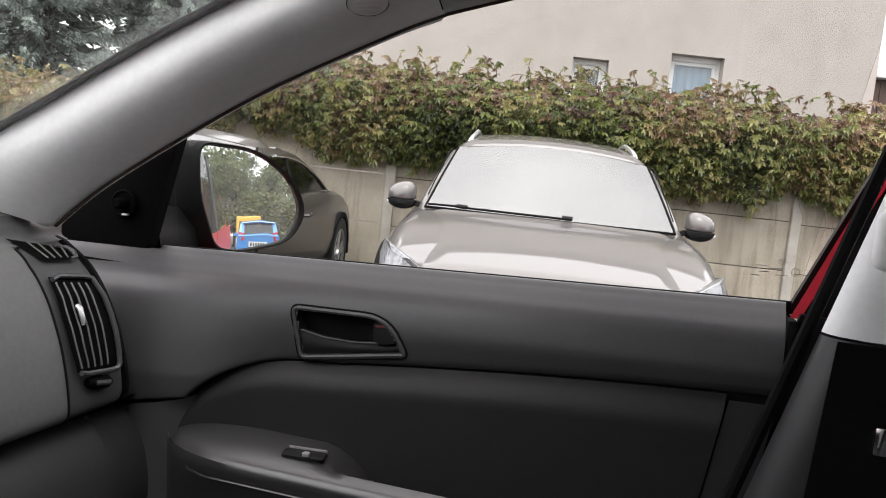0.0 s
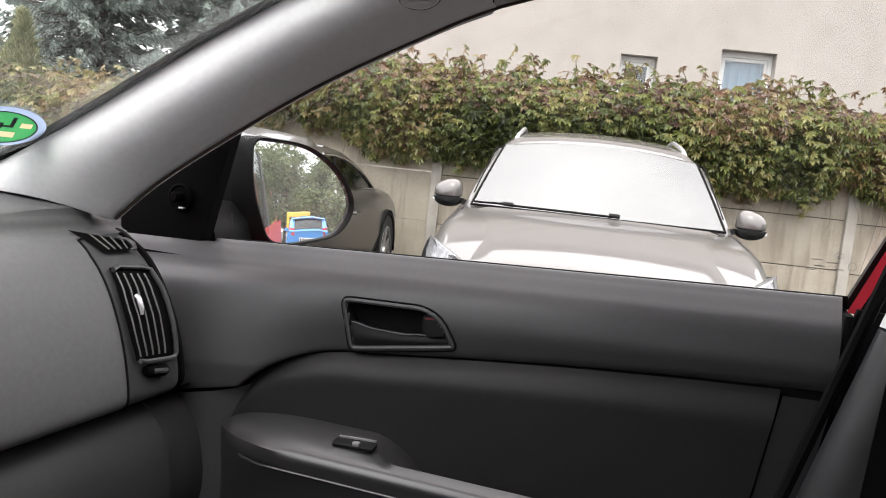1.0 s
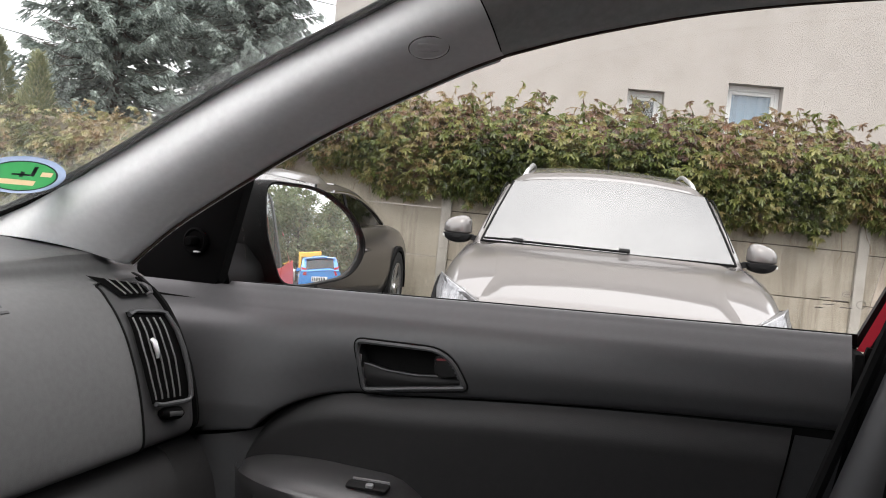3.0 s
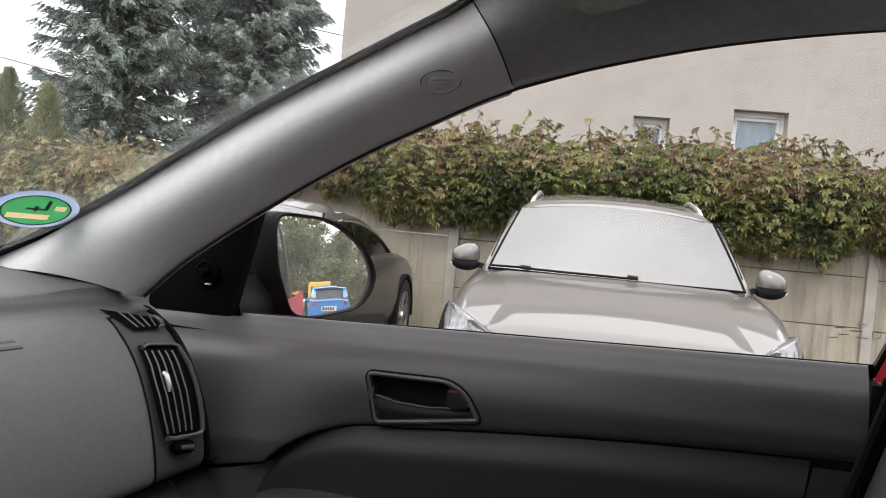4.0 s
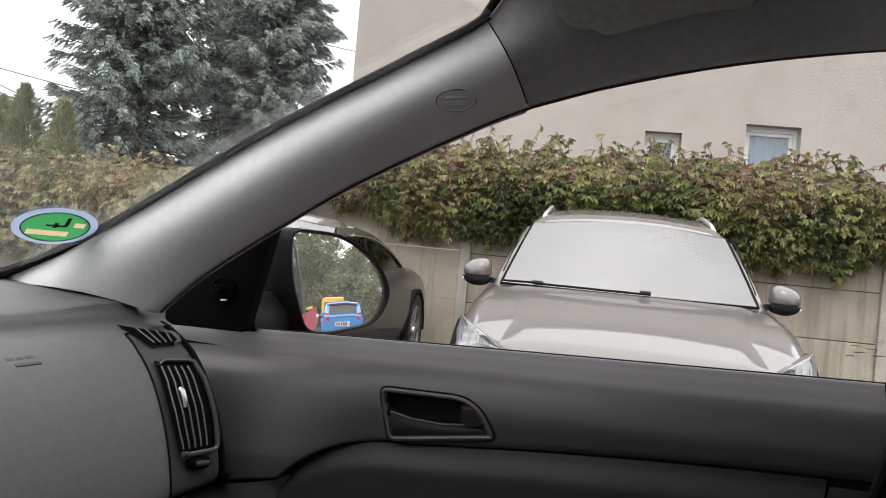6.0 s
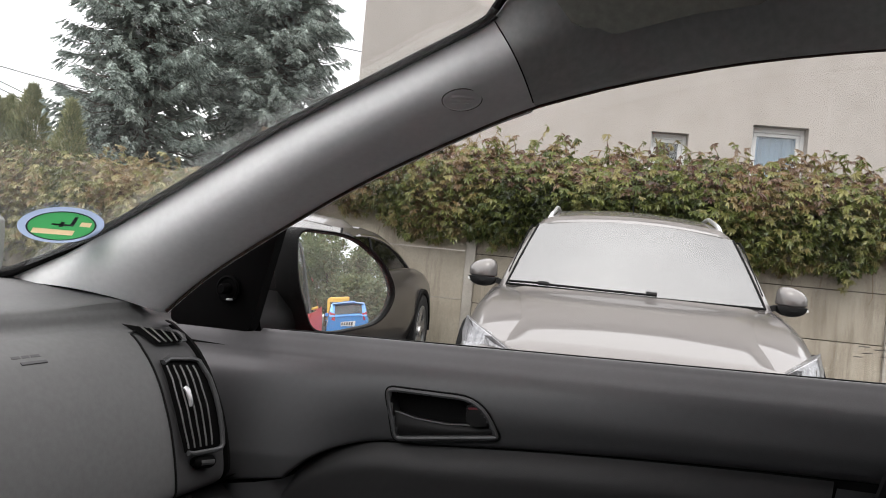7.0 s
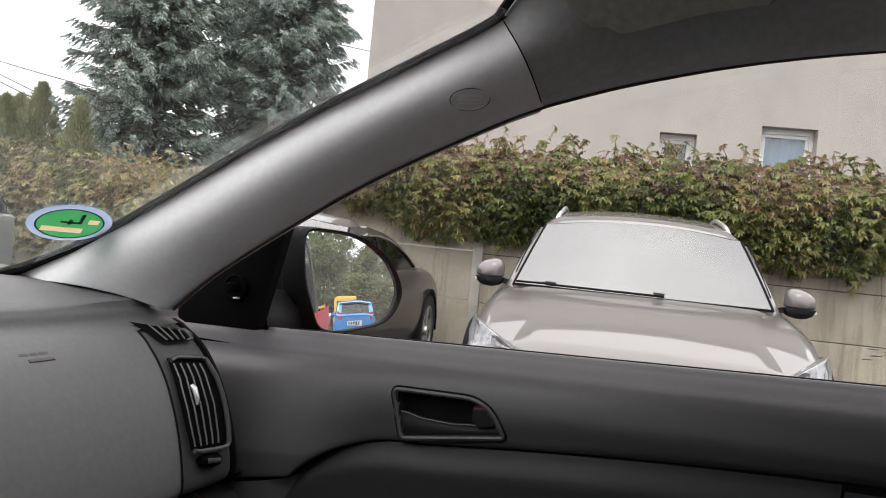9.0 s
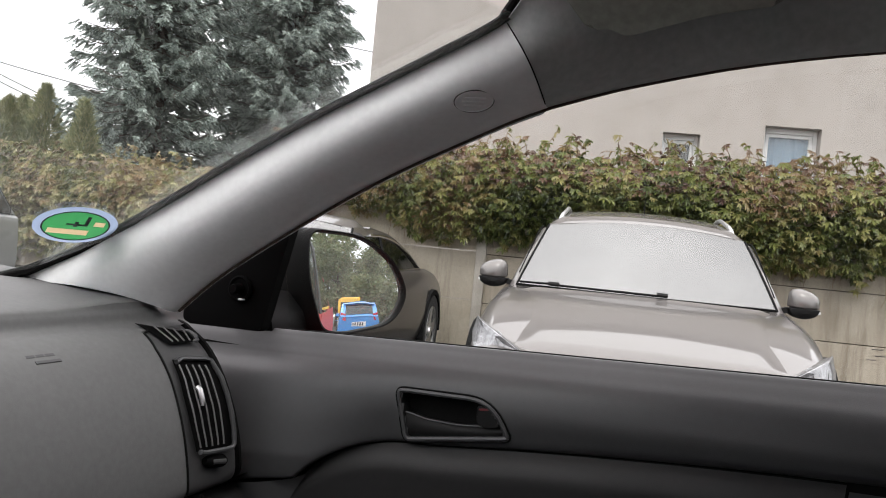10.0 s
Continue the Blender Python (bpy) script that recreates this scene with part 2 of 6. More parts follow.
M_CONCRETE = streaked(material("weathered_concrete", (0.40, 0.355, 0.285), 0.9, spread=0.12, scale=2.3, fine=60, bump=0.35, bump_scale=90, second=(0.31, 0.27, 0.21), vary=0.07), (0.16, 0.13, 0.095), (7.0, 7.0, 0.6), 0.75)
# dark colour for the shade in the narrow joints between slabs
M_JOINT = material("dark_joint_shade", (0.07, 0.058, 0.042), 0.95, spread=0.25, scale=9)
M_POST = streaked(material("smooth_concrete_post", (0.43, 0.40, 0.35), 0.85, spread=0.08, scale=5, fine=60, bump=0.2, bump_scale=90, second=(0.35, 0.32, 0.28)), (0.22, 0.19, 0.155), amount=0.4)
M_TIMBER = streaked(material("dark_brown_boards", (0.07, 0.045, 0.035), 0.8, spread=0.2, vary=0.15), (0.03, 0.02, 0.015))
M_RENDER = material("beige_house_render", (0.362, 0.333, 0.305), 0.92, spread=0.035, scale=0.7, fine=40, bump=0.25, bump_scale=55, second=(0.332, 0.304, 0.279))
M_RENDER = streaked(M_RENDER, (0.27, 0.245, 0.215), (1.6, 1.6, 0.5), 0.35)
M_RENDER = streaked(M_RENDER, (0.25, 0.228, 0.205), (2.3, 2.3, 2.9), 0.4)
M_ROOF = material("grey_roof_covering", (0.12, 0.11, 0.10), 0.8, spread=0.15, scale=3)
M_WHITE = material("white_window_plastic", (0.62, 0.62, 0.61), 0.4, spread=0.03)
M_CURTAIN = material("pale_blue_curtain", (0.18, 0.245, 0.34), 0.8, spread=0.1, scale=14)
M_DARKROOM = material("dark_room", (0.05, 0.045, 0.04), 0.9)
M_ASPHALT = material("worn_asphalt", (0.055, 0.054, 0.052), 0.9, spread=0.25, scale=0.8, fine=90, bump=0.5, bump_scale=120)
M_BARK = material("grey_brown_bark", (0.09, 0.07, 0.055), 0.95, spread=0.3, scale=8, bump=0.8, bump_scale=40)
M_STEM = material("pale_creeper_stem", (0.20, 0.14, 0.09), 0.9)
M_WIRE = material("black_cable", (0.05, 0.05, 0.05), 0.7)
M_CREEPER = leaf_material("creeper_leaves", [(0.0, (0.018, 0.026, 0.008)), (0.24, (0.065, 0.085, 0.020)), (0.46, (0.15, 0.165, 0.045)), (0.58, (0.24, 0.225, 0.085)), (0.72, (0.20, 0.145, 0.060)), (0.86, (0.14, 0.072, 0.042)), (1.0, (0.06, 0.030, 0.026))], 0.34, 0.16, 0.11)
M_CREEPER_RED = leaf_material("reddened_creeper_leaves", [(0.0, (0.03, 0.018, 0.014)), (0.30, (0.085, 0.046, 0.033)), (0.60, (0.16, 0.098, 0.056)), (1.0, (0.21, 0.17, 0.075))], 0.34, 0.14)
M_CREEPER_DRY = leaf_material("paler_creeper_leaves", [(0.0, (0.020, 0.025, 0.009)), (0.28, (0.085, 0.10, 0.035)), (0.52, (0.26, 0.25, 0.105)), (0.70, (0.38, 0.34, 0.18)), (0.85, (0.26, 0.175, 0.09)), (1.0, (0.09, 0.045, 0.028))], 0.4, 0.12)
M_CREEPER_TAN = leaf_material("tan_creeper_leaves", [(0.0, (0.05, 0.035, 0.02)), (0.45, (0.18, 0.135, 0.07)), (1.0, (0.42, 0.34, 0.21))], 0.4, 0.12)
# inner needles are coloured darker for the shade inside the crown
M_SPRUCE_IN = leaf_material("shaded_inner_spruce_needles", [(0.0, (0.07, 0.088, 0.077)), (1.0, (0.20, 0.235, 0.20))], 0.6, 0.1)
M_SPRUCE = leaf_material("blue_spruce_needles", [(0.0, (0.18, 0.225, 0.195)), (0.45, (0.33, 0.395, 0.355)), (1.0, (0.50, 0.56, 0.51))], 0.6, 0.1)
M_THUJA = leaf_material("green_thuja_sprays", [(0.0, (0.08, 0.095, 0.045)), (0.45, (0.20, 0.22, 0.105)), (0.8, (0.34, 0.34, 0.18)), (1.0, (0.34, 0.27, 0.16))], 0.6, 0.2)
M_BROADLEAF = leaf_material("green_tree_leaves", [(0.0, (0.085, 0.105, 0.055)), (0.5, (0.17, 0.20, 0.10)), (1.0, (0.28, 0.30, 0.16))], 0.5, 0.3)


# ---- building helpers ----
def finish(name, bm, mat, parent=None, label="", smooth=35.0):
    me = bpy.data.meshes.new(name)
    bmesh.ops.recalc_face_normals(bm, faces=bm.faces)
    bm.to_mesh(me)
    bm.free()
    if smooth:
        me.shade_smooth()
        me.set_sharp_from_angle(angle=radians(smooth))
    me.materials.append(mat)
    ob = new(name, me)
    if parent is not None:
        ob.parent = parent
    if label:
        ob["label"] = label
    return ob


def part(name, bm, mat, parent, label="", smooth=35.0):
    return finish(name, bm, mat, parent, label, smooth)


def thing(name, m, label, category, group="", kind=""):
    ob = new(name)
    ob.empty_display_size = 0.2
    ob.matrix_world = m
    return tagged(ob, label, category, group, kind)


def grid(nu, nv, f, thick=None, closed=False):
    """A sheet f(u, v), u and v from 0 to 1; thick: a vector by which a second side lies behind it."""
    bm = bmesh.new()
    def sheet(off):
        vs = [[bm.verts.new(Vector(f(i / nu, j / nv)) + off) for j in range(nv + 1)] for i in range(nu + 1)]
        for i in range(nu):
            for j in range(nv):
                bm.faces.new((vs[i][j], vs[i + 1][j], vs[i + 1][j + 1], vs[i][j + 1]))
        return vs
    a = sheet(Vector((0, 0, 0)))
    if thick is not None:
        b = sheet(Vector(thick))
        ring = [(i, 0) for i in range(nu)] + [(nu, j) for j in range(nv)] + [(i, nv) for i in range(nu, 0, -1)] + [(0, j) for j in range(nv, 0, -1)]
        for (i, j), (k, m) in zip(ring, ring[1:] + ring[:1]):
            bm.faces.new((a[i][j], a[k][m], b[k][m], b[i][j]))
    return bm


def loft(rings, bm=None, cap=True):
    """Closed rings of equal count, skinned and capped."""
    bm = bm or bmesh.new()
    vs = [[bm.verts.new(p) for p in r] for r in rings]
    k = len(vs[0])
    for a, b in zip(vs, vs[1:]):
        for i in range(k):
            bm.faces.new((a[i], a[(i + 1) % k], b[(i + 1) % k], b[i]))
    if cap:
        bm.faces.new(vs[0])
        bm.faces.new(vs[-1])
    return bm


def box(x0, x1, y0, y1, z0, z1, bevel=0.0, seg=2, bm=None):
    own = bmesh.new()
    bmesh.ops.create_cube(own, size=1)
    for v in own.verts:
        v.co = Vector(((x0 + x1) / 2 + v.co.x * (x1 - x0), (y0 + y1) / 2 + v.co.y * (y1 - y0), (z0 + z1) / 2 + v.co.z * (z1 - z0)))
    if bevel:
        bmesh.ops.bevel(own, geom=own.edges[:], offset=bevel, segments=seg, affect="EDGES", profile=0.5)
    if bm is None:
        return own
    join(bm, own)
    return bm


def join(bm, other):
    me = bpy.data.meshes.new("tmp")
    other.to_mesh(me)
    other.free()
    bm.from_mesh(me)
    bpy.data.meshes.remove(me)


def tube(points, radius, seg=8, bm=None, flat=1.0, cap=True):
    """A rod along points; radius: one number or one a point; flat squeezes it across its second axis."""
    pts = [Vector(p) for p in points]
    rad = radius if isinstance(radius, (list, tuple)) else [radius] * len(pts)
    rings, ref = [], None
    for i, p in enumerate(pts):
        d = (pts[min(i + 1, len(pts) - 1)] - pts[max(i - 1, 0)]).normalized()
        if ref is None:
            ref = Vector((0, 0, 1)) if abs(d.z) < 0.9 else Vector((1, 0, 0))
        a = d.cross(ref).normalized()
        b = a.cross(d)
        ref = b
        rings.append([p + a * math.cos(2 * math.pi * k / seg) * rad[i] + b * math.sin(2 * math.pi * k / seg) * rad[i] * flat for k in range(seg)])
    return loft(rings, bm, cap)


def prism(outline, m, depth, bevel=0.0, seg=2):
    """A flat outline (x, y) thickened by depth along its own z, put at m."""
    bm = bmesh.new()
    loft([[(x, y, 0) for x, y in outline], [(x, y, depth) for x, y in outline]], bm)
    if bevel:
        bmesh.ops.bevel(bm, geom=bm.edges[:], offset=bevel, segments=seg, affect="EDGES", profile=0.5)
    bmesh.ops.transform(bm, matrix=m, verts=bm.verts)
    return bm


def curve_at(keys, x):
    """Smooth value between (x, value) keys."""
    if x <= keys[0][0]:
        return keys[0][1]
    for (a, va), (b, vb) in zip(keys, keys[1:]):
        if x <= b:
            s = (x - a) / (b - a)
            s = s * s * (3 - 2 * s)
            return va + (vb - va) * s
    return keys[-1][1]


def line_at(keys, x):
    if x <= keys[0][0]:
        return keys[0][1]
    for (a, va), (b, vb) in zip(keys, keys[1:]):
        if x <= b:
            return va + (vb - va) * (x - a) / (b - a)
    return keys[-1][1]


def lerp(a, b, s):
    return Vector(a) * (1 - s) + Vector(b) * s


def frame_of(origin, xdir, ydir):
    """A pose with its x and y along the given ways."""
    x = Vector(xdir).normalized()
    z = x.cross(Vector(ydir)).normalized()
    y = z.cross(x)
    return Matrix.Translation(origin) @ Matrix((x, y, z)).transposed().to_4x4()


def ellipse(rx, ry, n=32):
    return [(rx * math.cos(2 * math.pi * k / n), ry * math.sin(2 * math.pi * k / n)) for k in range(n)]


def wheel(car, x, y, r, side, turn=Matrix.Identity(4)):
    ring = lambda rr, xx: [(xx, y + rr * math.cos(a * math.pi / 14), r + rr * math.sin(a * math.pi / 14)) for a in range(28)]
    s = side
    tyre = loft([ring(r * 0.64, x - s * 0.02), ring(r * 0.66, x), ring(r * 0.9, x + s * 0.004), ring(r, x - s * 0.03), ring(r, x - s * 0.17), ring(r * 0.9, x - s * 0.2), ring(r * 0.6, x - s * 0.2)])
    bmesh.ops.transform(tyre, matrix=turn, verts=tyre.verts)
    w = part("wheel", tyre, M_TYRE, car, "black tyre on silver rim")
    rim_bm = bmesh.new()
    for k in range(5):
        a = 2 * math.pi * k / 5 + 0.3
        d, t = Vector((0, math.cos(a), math.sin(a))), Vector((0, -math.sin(a), math.cos(a)))
        c = Vector((x - s * 0.012, y, r))
        loft([[c + d * 0.02 + t * q * 0.035 + Vector((s * z, 0, 0)) for q, z in ((-1, 0), (1, 0), (1, -0.03), (-1, -0.03))], [c + d * r * 0.63 + t * q * 0.05 + Vector((s * z, 0, 0)) for q, z in ((-1, 0.006), (1, 0.006), (1, -0.03), (-1, -0.03))]], rim_bm)
    loft([ring(r * 0.60, x - s * 0.004), ring(r * 0.65, x + s * 0.004), ring(r * 0.65, x - s * 0.03), ring(r * 0.60, x - s * 0.03), ring(r * 0.60, x - s * 0.004)], rim_bm, cap=False)
    loft([ring(0.045, x + s * 0.002), ring(0.05, x - s * 0.03)], rim_bm)
    bmesh.ops.transform(rim_bm, matrix=turn, verts=rim_bm.verts)
    part("rim", rim_bm, M_RIM, w)


# ---- the red hatchback in which the camera sits: forward is -x, its passenger side +y ----
def round_poly(corners, r, n=5):
    """A polygon with its corners rounded by r (one number, or one a corner)."""
    out, k = [], len(corners)
    for i, c in enumerate(corners):
        ri = r[i] if isinstance(r, (list, tuple)) else r
        c, a, b = Vector(c), Vector(corners[i - 1]), Vector(corners[(i + 1) % k])
        p, q = c + (a - c).normalized() * ri, c + (b - c).normalized() * ri
        for j in range(n + 1):
            s = j / n
            out.append(tuple(p * (1 - s) ** 2 + c * 2 * s * (1 - s) + q * s * s))
    return out


def shrink(outline, d):
    """An outline moved inwards by d."""
    k, out = len(outline), []
    area = sum(outline[i - 1][0] * outline[i][1] - outline[i][0] * outline[i - 1][1] for i in range(k))
    sgn = 1 if area > 0 else -1
    for i in range(k):
        a, c, b = Vector(outline[i - 1]), Vector(outline[i]), Vector(outline[(i + 1) % k])
        t = (b - a).normalized()
        out.append(tuple(c + Vector((-t.y, t.x)) * d * sgn))
    return out


def rim(outline, width, m, depth, inner_depth=None):
    """A frame round an outline: proud of its ground by depth, its inner edge falling back to inner_depth."""
    mid, inner = shrink(outline, width * 0.5), shrink(outline, width)
    back = -0.02 if inner_depth is None else inner_depth
    rings = [[(x, y, 0) for x, y in outline], [(x, y, depth * 0.7) for x, y in shrink(outline, width * 0.15)], [(x, y, depth) for x, y in mid], [(x, y, depth * 0.7) for x, y in shrink(outline, width * 0.85)], [(x, y, back) for x, y in inner]]
    bm = loft(rings, cap=False)
    bmesh.ops.transform(bm, matrix=m, verts=bm.verts)
    return bm


def along(keys, s):
    s = s * (len(keys) - 1)
    i = min(int(s), len(keys) - 2)
    f = s - i
    p0, p1, p2, p3 = (Vector(keys[max(0, min(len(keys) - 1, k))]) for k in (i - 1, i, i + 1, i + 2))
    return 0.5 * ((2 * p1) + (p2 - p0) * f + (2 * p0 - 5 * p1 + 4 * p2 - p3) * f * f + (3 * p1 - p0 - 3 * p2 + p3) * f ** 3)


def lerp1(a, b, s):
    return a + (b - a) * s


def sill_z(x):
    return 0.9585 + (x + 0.69) * 0.0474


def groove_z(x):
    """The lower edge of the upper door trim."""
    line = 0.738 + (x + 0.728) * 0.19
    if x < -0.64:
        return line
    if x < -0.42:
        return max(line, 0.694 + 0.144 * math.sqrt(max(0.0, 1 - ((x + 0.42) / 0.22) ** 2)))
    return 0.838 + 0.135 * (x + 0.42) - 0.07 * (x + 0.42) ** 2


def pad_top(x):
    if x < -0.42:
        return 0.694 + 0.144 * math.sqrt(max(0.0, 1 - ((x + 0.42) / 0.22) ** 2)) - 0.003
    return groove_z(x) - 0.003


CAR = thing("hatchback_car", Matrix.Identity(4), "red hatchback with grey and black interior, windows closed", "car")
DOOR_FACE = frame_of((0, 1.040, 0), (1, 0, 0), (0, 0, 1))


def door_trim(u, v):
    x = -0.95 + 1.108 * u
    zs, zg = sill_z(x), groove_z(x)
    p = along([(1.100, zs - 0.004), (1.092, zs + 0.003), (1.081, zs - 0.006), (1.069, zs - 0.018), (1.057, zs - 0.031), (1.0475, zs - 0.047), (1.042, zs - 0.068), (1.0405, lerp1(zs - 0.068, zg, 0.35)), (1.0425, lerp1(zs - 0.068, zg, 0.7)), (1.045, zg + 0.006), (1.050, zg), (1.056, zg - 0.001)], v)
    y, z = p
    lean = line_at([(-0.75, -0.050), (-0.60, -0.028), (-0.49, -0.004), (0.0, 0.002), (0.2, 0.002)], x)
    return (x, y + lean * min(1.0, max(0.0, (zs - 0.03 - z) / 0.14)), z)


BEZEL = round_poly([(-0.477, 0.9120), (-0.331, 0.9175), (-0.2985, 0.8650), (-0.456, 0.8370)], [0.016, 0.036, 0.012, 0.012], 6)


def inside(outline, x, y):
    hit = False
    for (a, b), (c, d) in zip(outline, outline[1:] + outline[:1]):
        if (b > y) != (d > y) and x < a + (c - a) * (y - b) / (d - b):
            hit = not hit
    return hit


def door_sheet():
    bm = grid(240, 100, door_trim)
    hole = shrink(BEZEL, 0.005)
    gone = [f for f in bm.faces if all(inside(hole, v.co.x, v.co.z) for v in f.verts)]
    bmesh.ops.delete(bm, geom=gone, context="FACES")
    return bm


DOOR = part("door", door_sheet(), M_TRIM, CAR, "grey grained passenger door trim")
FRONT_LEAN = [(-0.75, -0.048), (-0.66, -0.034), (-0.60, 0.004)]
part("front_door_panel", grid(24, 10, lambda u, v: (-0.95 + 0.37 * u, 1.045 + line_at(FRONT_LEAN, -0.95 + 0.37 * u), (min(groove_z(-0.95 + 0.37 * u), 0.765) - 0.005) * (1 - v) + 0.30 * v)), M_TRIM, DOOR, "grey lower door trim")
part("trim_groove", grid(60, 2, lambda u, v: (-0.95 + 1.108 * u, 1.056, groove_z(-0.95 + 1.108 * u) + 0.006 - 0.02 * v)), M_BLACKMATT, DOOR)


def door_pad(u, v):
    x = -0.64 + (0.742 - 0.075 * v) * u ** 1.5
    top = pad_top(x)
    e = min(v * 14, 1.0, u * 22)
    return (x, 1.049 - 0.020 * math.sin(e * math.pi / 2), top * (1 - v) + 0.34 * v)


part("door_pad", grid(90, 60, door_pad), M_PAD, DOOR, "black padded door insert")
part("rear_door_strip", grid(4, 16, lambda u, v: (0.104 + 0.055 * u - 0.075 * v, 1.034 + 0.01 * u, (groove_z(0.12) - 0.008) * (1 - v) + 0.34 * v)), M_TRIM, DOOR)
part("door_backing", box(-0.94, 0.028, 1.062, 1.078, 0.30, 0.93), M_BLACKMATT, DOOR)
part("door_core", box(0.03, 0.155, 1.058, 1.075, 0.30, 0.95), M_BLACKMATT, DOOR)
part("door_edge", box(0.158, 0.17, 1.052, 1.12, 0.30, 0.985, 0.004), M_BLACKMATT, DOOR)


def armrest_ring(x):
    s = max(0.0, 1 - (max(0.0, -0.48 - x) / 0.158) ** 2)
    yf = 1.032 - 0.087 * math.sqrt(s)
    cup = min(curve_at([(-0.40, 0), (-0.24, 1)], x), curve_at([(0.0, 1), (0.06, 0)], x))
    k = math.sqrt(s)
    drop = 0.034 * (1 - k)
    zi, zm = 0.734 - drop - 0.09 * cup, 0.727 - drop - 0.085 * cup
    return [(x, 1.045, 0.57), (x, 1.045, zi), (x, 1.032, zi), (x, yf + (0.978 - 0.945) * k + 0.01, zm), (x, yf + 0.022 * k, 0.719 - drop), (x, yf + 0.008 * k, 0.713 - drop),
            (x, yf + 0.001, 0.708), (x, yf, 0.698), (x, yf + 0.006 * k, 0.686), (x, yf + 0.02 * k, 0.65), (x, yf + 0.045 * k, 0.60), (x, yf + 0.055 * k, 0.57)]


part("armrest", loft([armrest_ring(-0.634 + 0.72 * (i / 40) ** 1.3) for i in range(41)]), M_ARM, DOOR, "black padded armrest with pull cup", 50)
part("armrest_seam", tube([(-0.60 + 0.65 * i / 20, 0.949 + (0.05 if i == 0 else 0.012 if i == 1 else 0.0), 0.684) for i in range(21)], 0.0018, 6), M_ARM, DOOR)
SWITCH_AT = frame_of((-0.41, 0.985, 0.7255), (1, 0, 0.06), (0, 1, 0.22))
part("window_switch", prism(round_poly([(-0.030, -0.010), (0.030, -0.010), (0.030, 0.010), (-0.030, 0.010)], 0.005), SWITCH_AT, 0.004, 0.001), M_BLACK, DOOR)
part("switch_edge", prism([(-0.026, 0.0085), (0.028, 0.0085), (0.028, 0.011), (-0.026, 0.011)], SWITCH_AT, 0.0065), M_SILVER, DOOR)
part("switch_lever", prism(round_poly([(0.0, -0.008), (0.010, -0.008), (0.010, -0.001), (0.0, -0.001)], 0.002), SWITCH_AT, 0.008, 0.001), M_SILVER, DOOR)

# inner release: bezel, hollow, lever and lock button
part("handle_bezel", rim(BEZEL, 0.0075, DOOR_FACE, 0.003, -0.035), M_TRIM, DOOR)
part("handle_gap", rim(shrink(BEZEL, -0.002), 0.003, DOOR_FACE, 0.0012, -0.004), M_BLACKMATT, DOOR)
part("handle_hollow", prism(shrink(BEZEL, 0.005), DOOR_FACE @ pose(0, 0, -0.036), 0.002), M_BLACKMATT, DOOR)


def lever(u, v):
    x = -0.459 + 0.144 * u
    top = curve_at([(0, 0.8775), (0.27, 0.8722), (0.52, 0.8718), (0.77, 0.8752), (1, 0.8805)], u)
    bot = 0.8405 + 0.0235 * u
    return (x, 1.046 - 0.004 * math.sin(v * math.pi) + 0.004 * u, top * (1 - v) + bot * v)


part("release_lever", grid(24, 8, lever, (0, 0.012, 0)), M_BLACK, DOOR)
part("lever_edge", tube([Vector(lever(i / 20, 0)) + Vector((0, -0.002, 0.0005)) for i in range(21)], 0.0012, 6), M_TRIM, DOOR)
part("lock_button", prism(round_poly([(-0.353, 0.9035), (-0.330, 0.9085), (-0.315, 0.8815), (-0.346, 0.8755), (-0.352, 0.884)], [0.003, 0.006, 0.007, 0.005, 0.003], 4), DOOR_FACE @ pose(0, 0, -0.022), 0.022, 0.003), M_BLACK, DOOR)
part("lock_mark", prism(round_poly([(-0.350, 0.9015), (-0.336, 0.9035), (-0.3355, 0.9005), (-0.349, 0.8990)], 0.001, 2), DOOR_FACE @ pose(0, 0, 0.0003), 0.0006), M_REDDOT, DOOR)

# mirror sail, its adjusting knob
SAIL_AT = frame_of((0, 1.062, 0), (1, 0, 0), (0, 0, 1))
part("mirror_sail", prism(round_poly([(-0.99, 0.950), (-0.711, 0.9585), (-0.6685, 1.142), (-0.70, 1.16)], 0.006), SAIL_AT, 0.02, 0.003), M_SAIL, DOOR, "black triangular mirror cover")
part("mirror_knob", loft([[(-0.753 + r * math.cos(a * math.pi / 10), y, 1.020 + r * math.sin(a * math.pi / 10)) for a in range(20)] for r, y in ((0.020, 1.042), (0.021, 1.036), (0.018, 1.034), (0.015, 1.037), (0.008, 1.037), (0.008, 1.022), (0.006, 1.019))]), M_SAIL, DOOR)
part("knob_tip", box(-0.740, -0.732, 1.0155, 1.024, 1.0045, 1.0072, 0.001), M_SILVER, DOOR)

# window frame, painted red towards the rear, and the pane
part("window_frame", loft([[(0.1635 + 0.37 * (z - 0.985) + a * (0.95 + 2.5 * (z - 0.985)), b - 0.12 * (z - 0.985), z) for a, b in ((0, 1.080), (0.011, 1.074), (0.012, 1.09), (0.003, 1.095))] for z in (0.985, 1.06, 1.14, 1.22, 1.30, 1.375)]), M_REDIN, DOOR, "red painted door frame")
part("frame_cover", loft([[(0.1615 + 0.37 * (z - 0.985) + a, b - 0.16 * (z - 0.985), z) for a, b in ((0.003, 1.096), (0.003, 1.112), (0.10, 1.114), (0.10, 1.124), (0, 1.124), (-0.002, 1.096))] for z in (0.985, 1.1, 1.2, 1.30, 1.375)]), M_BLACK, DOOR, "black outer frame cover")
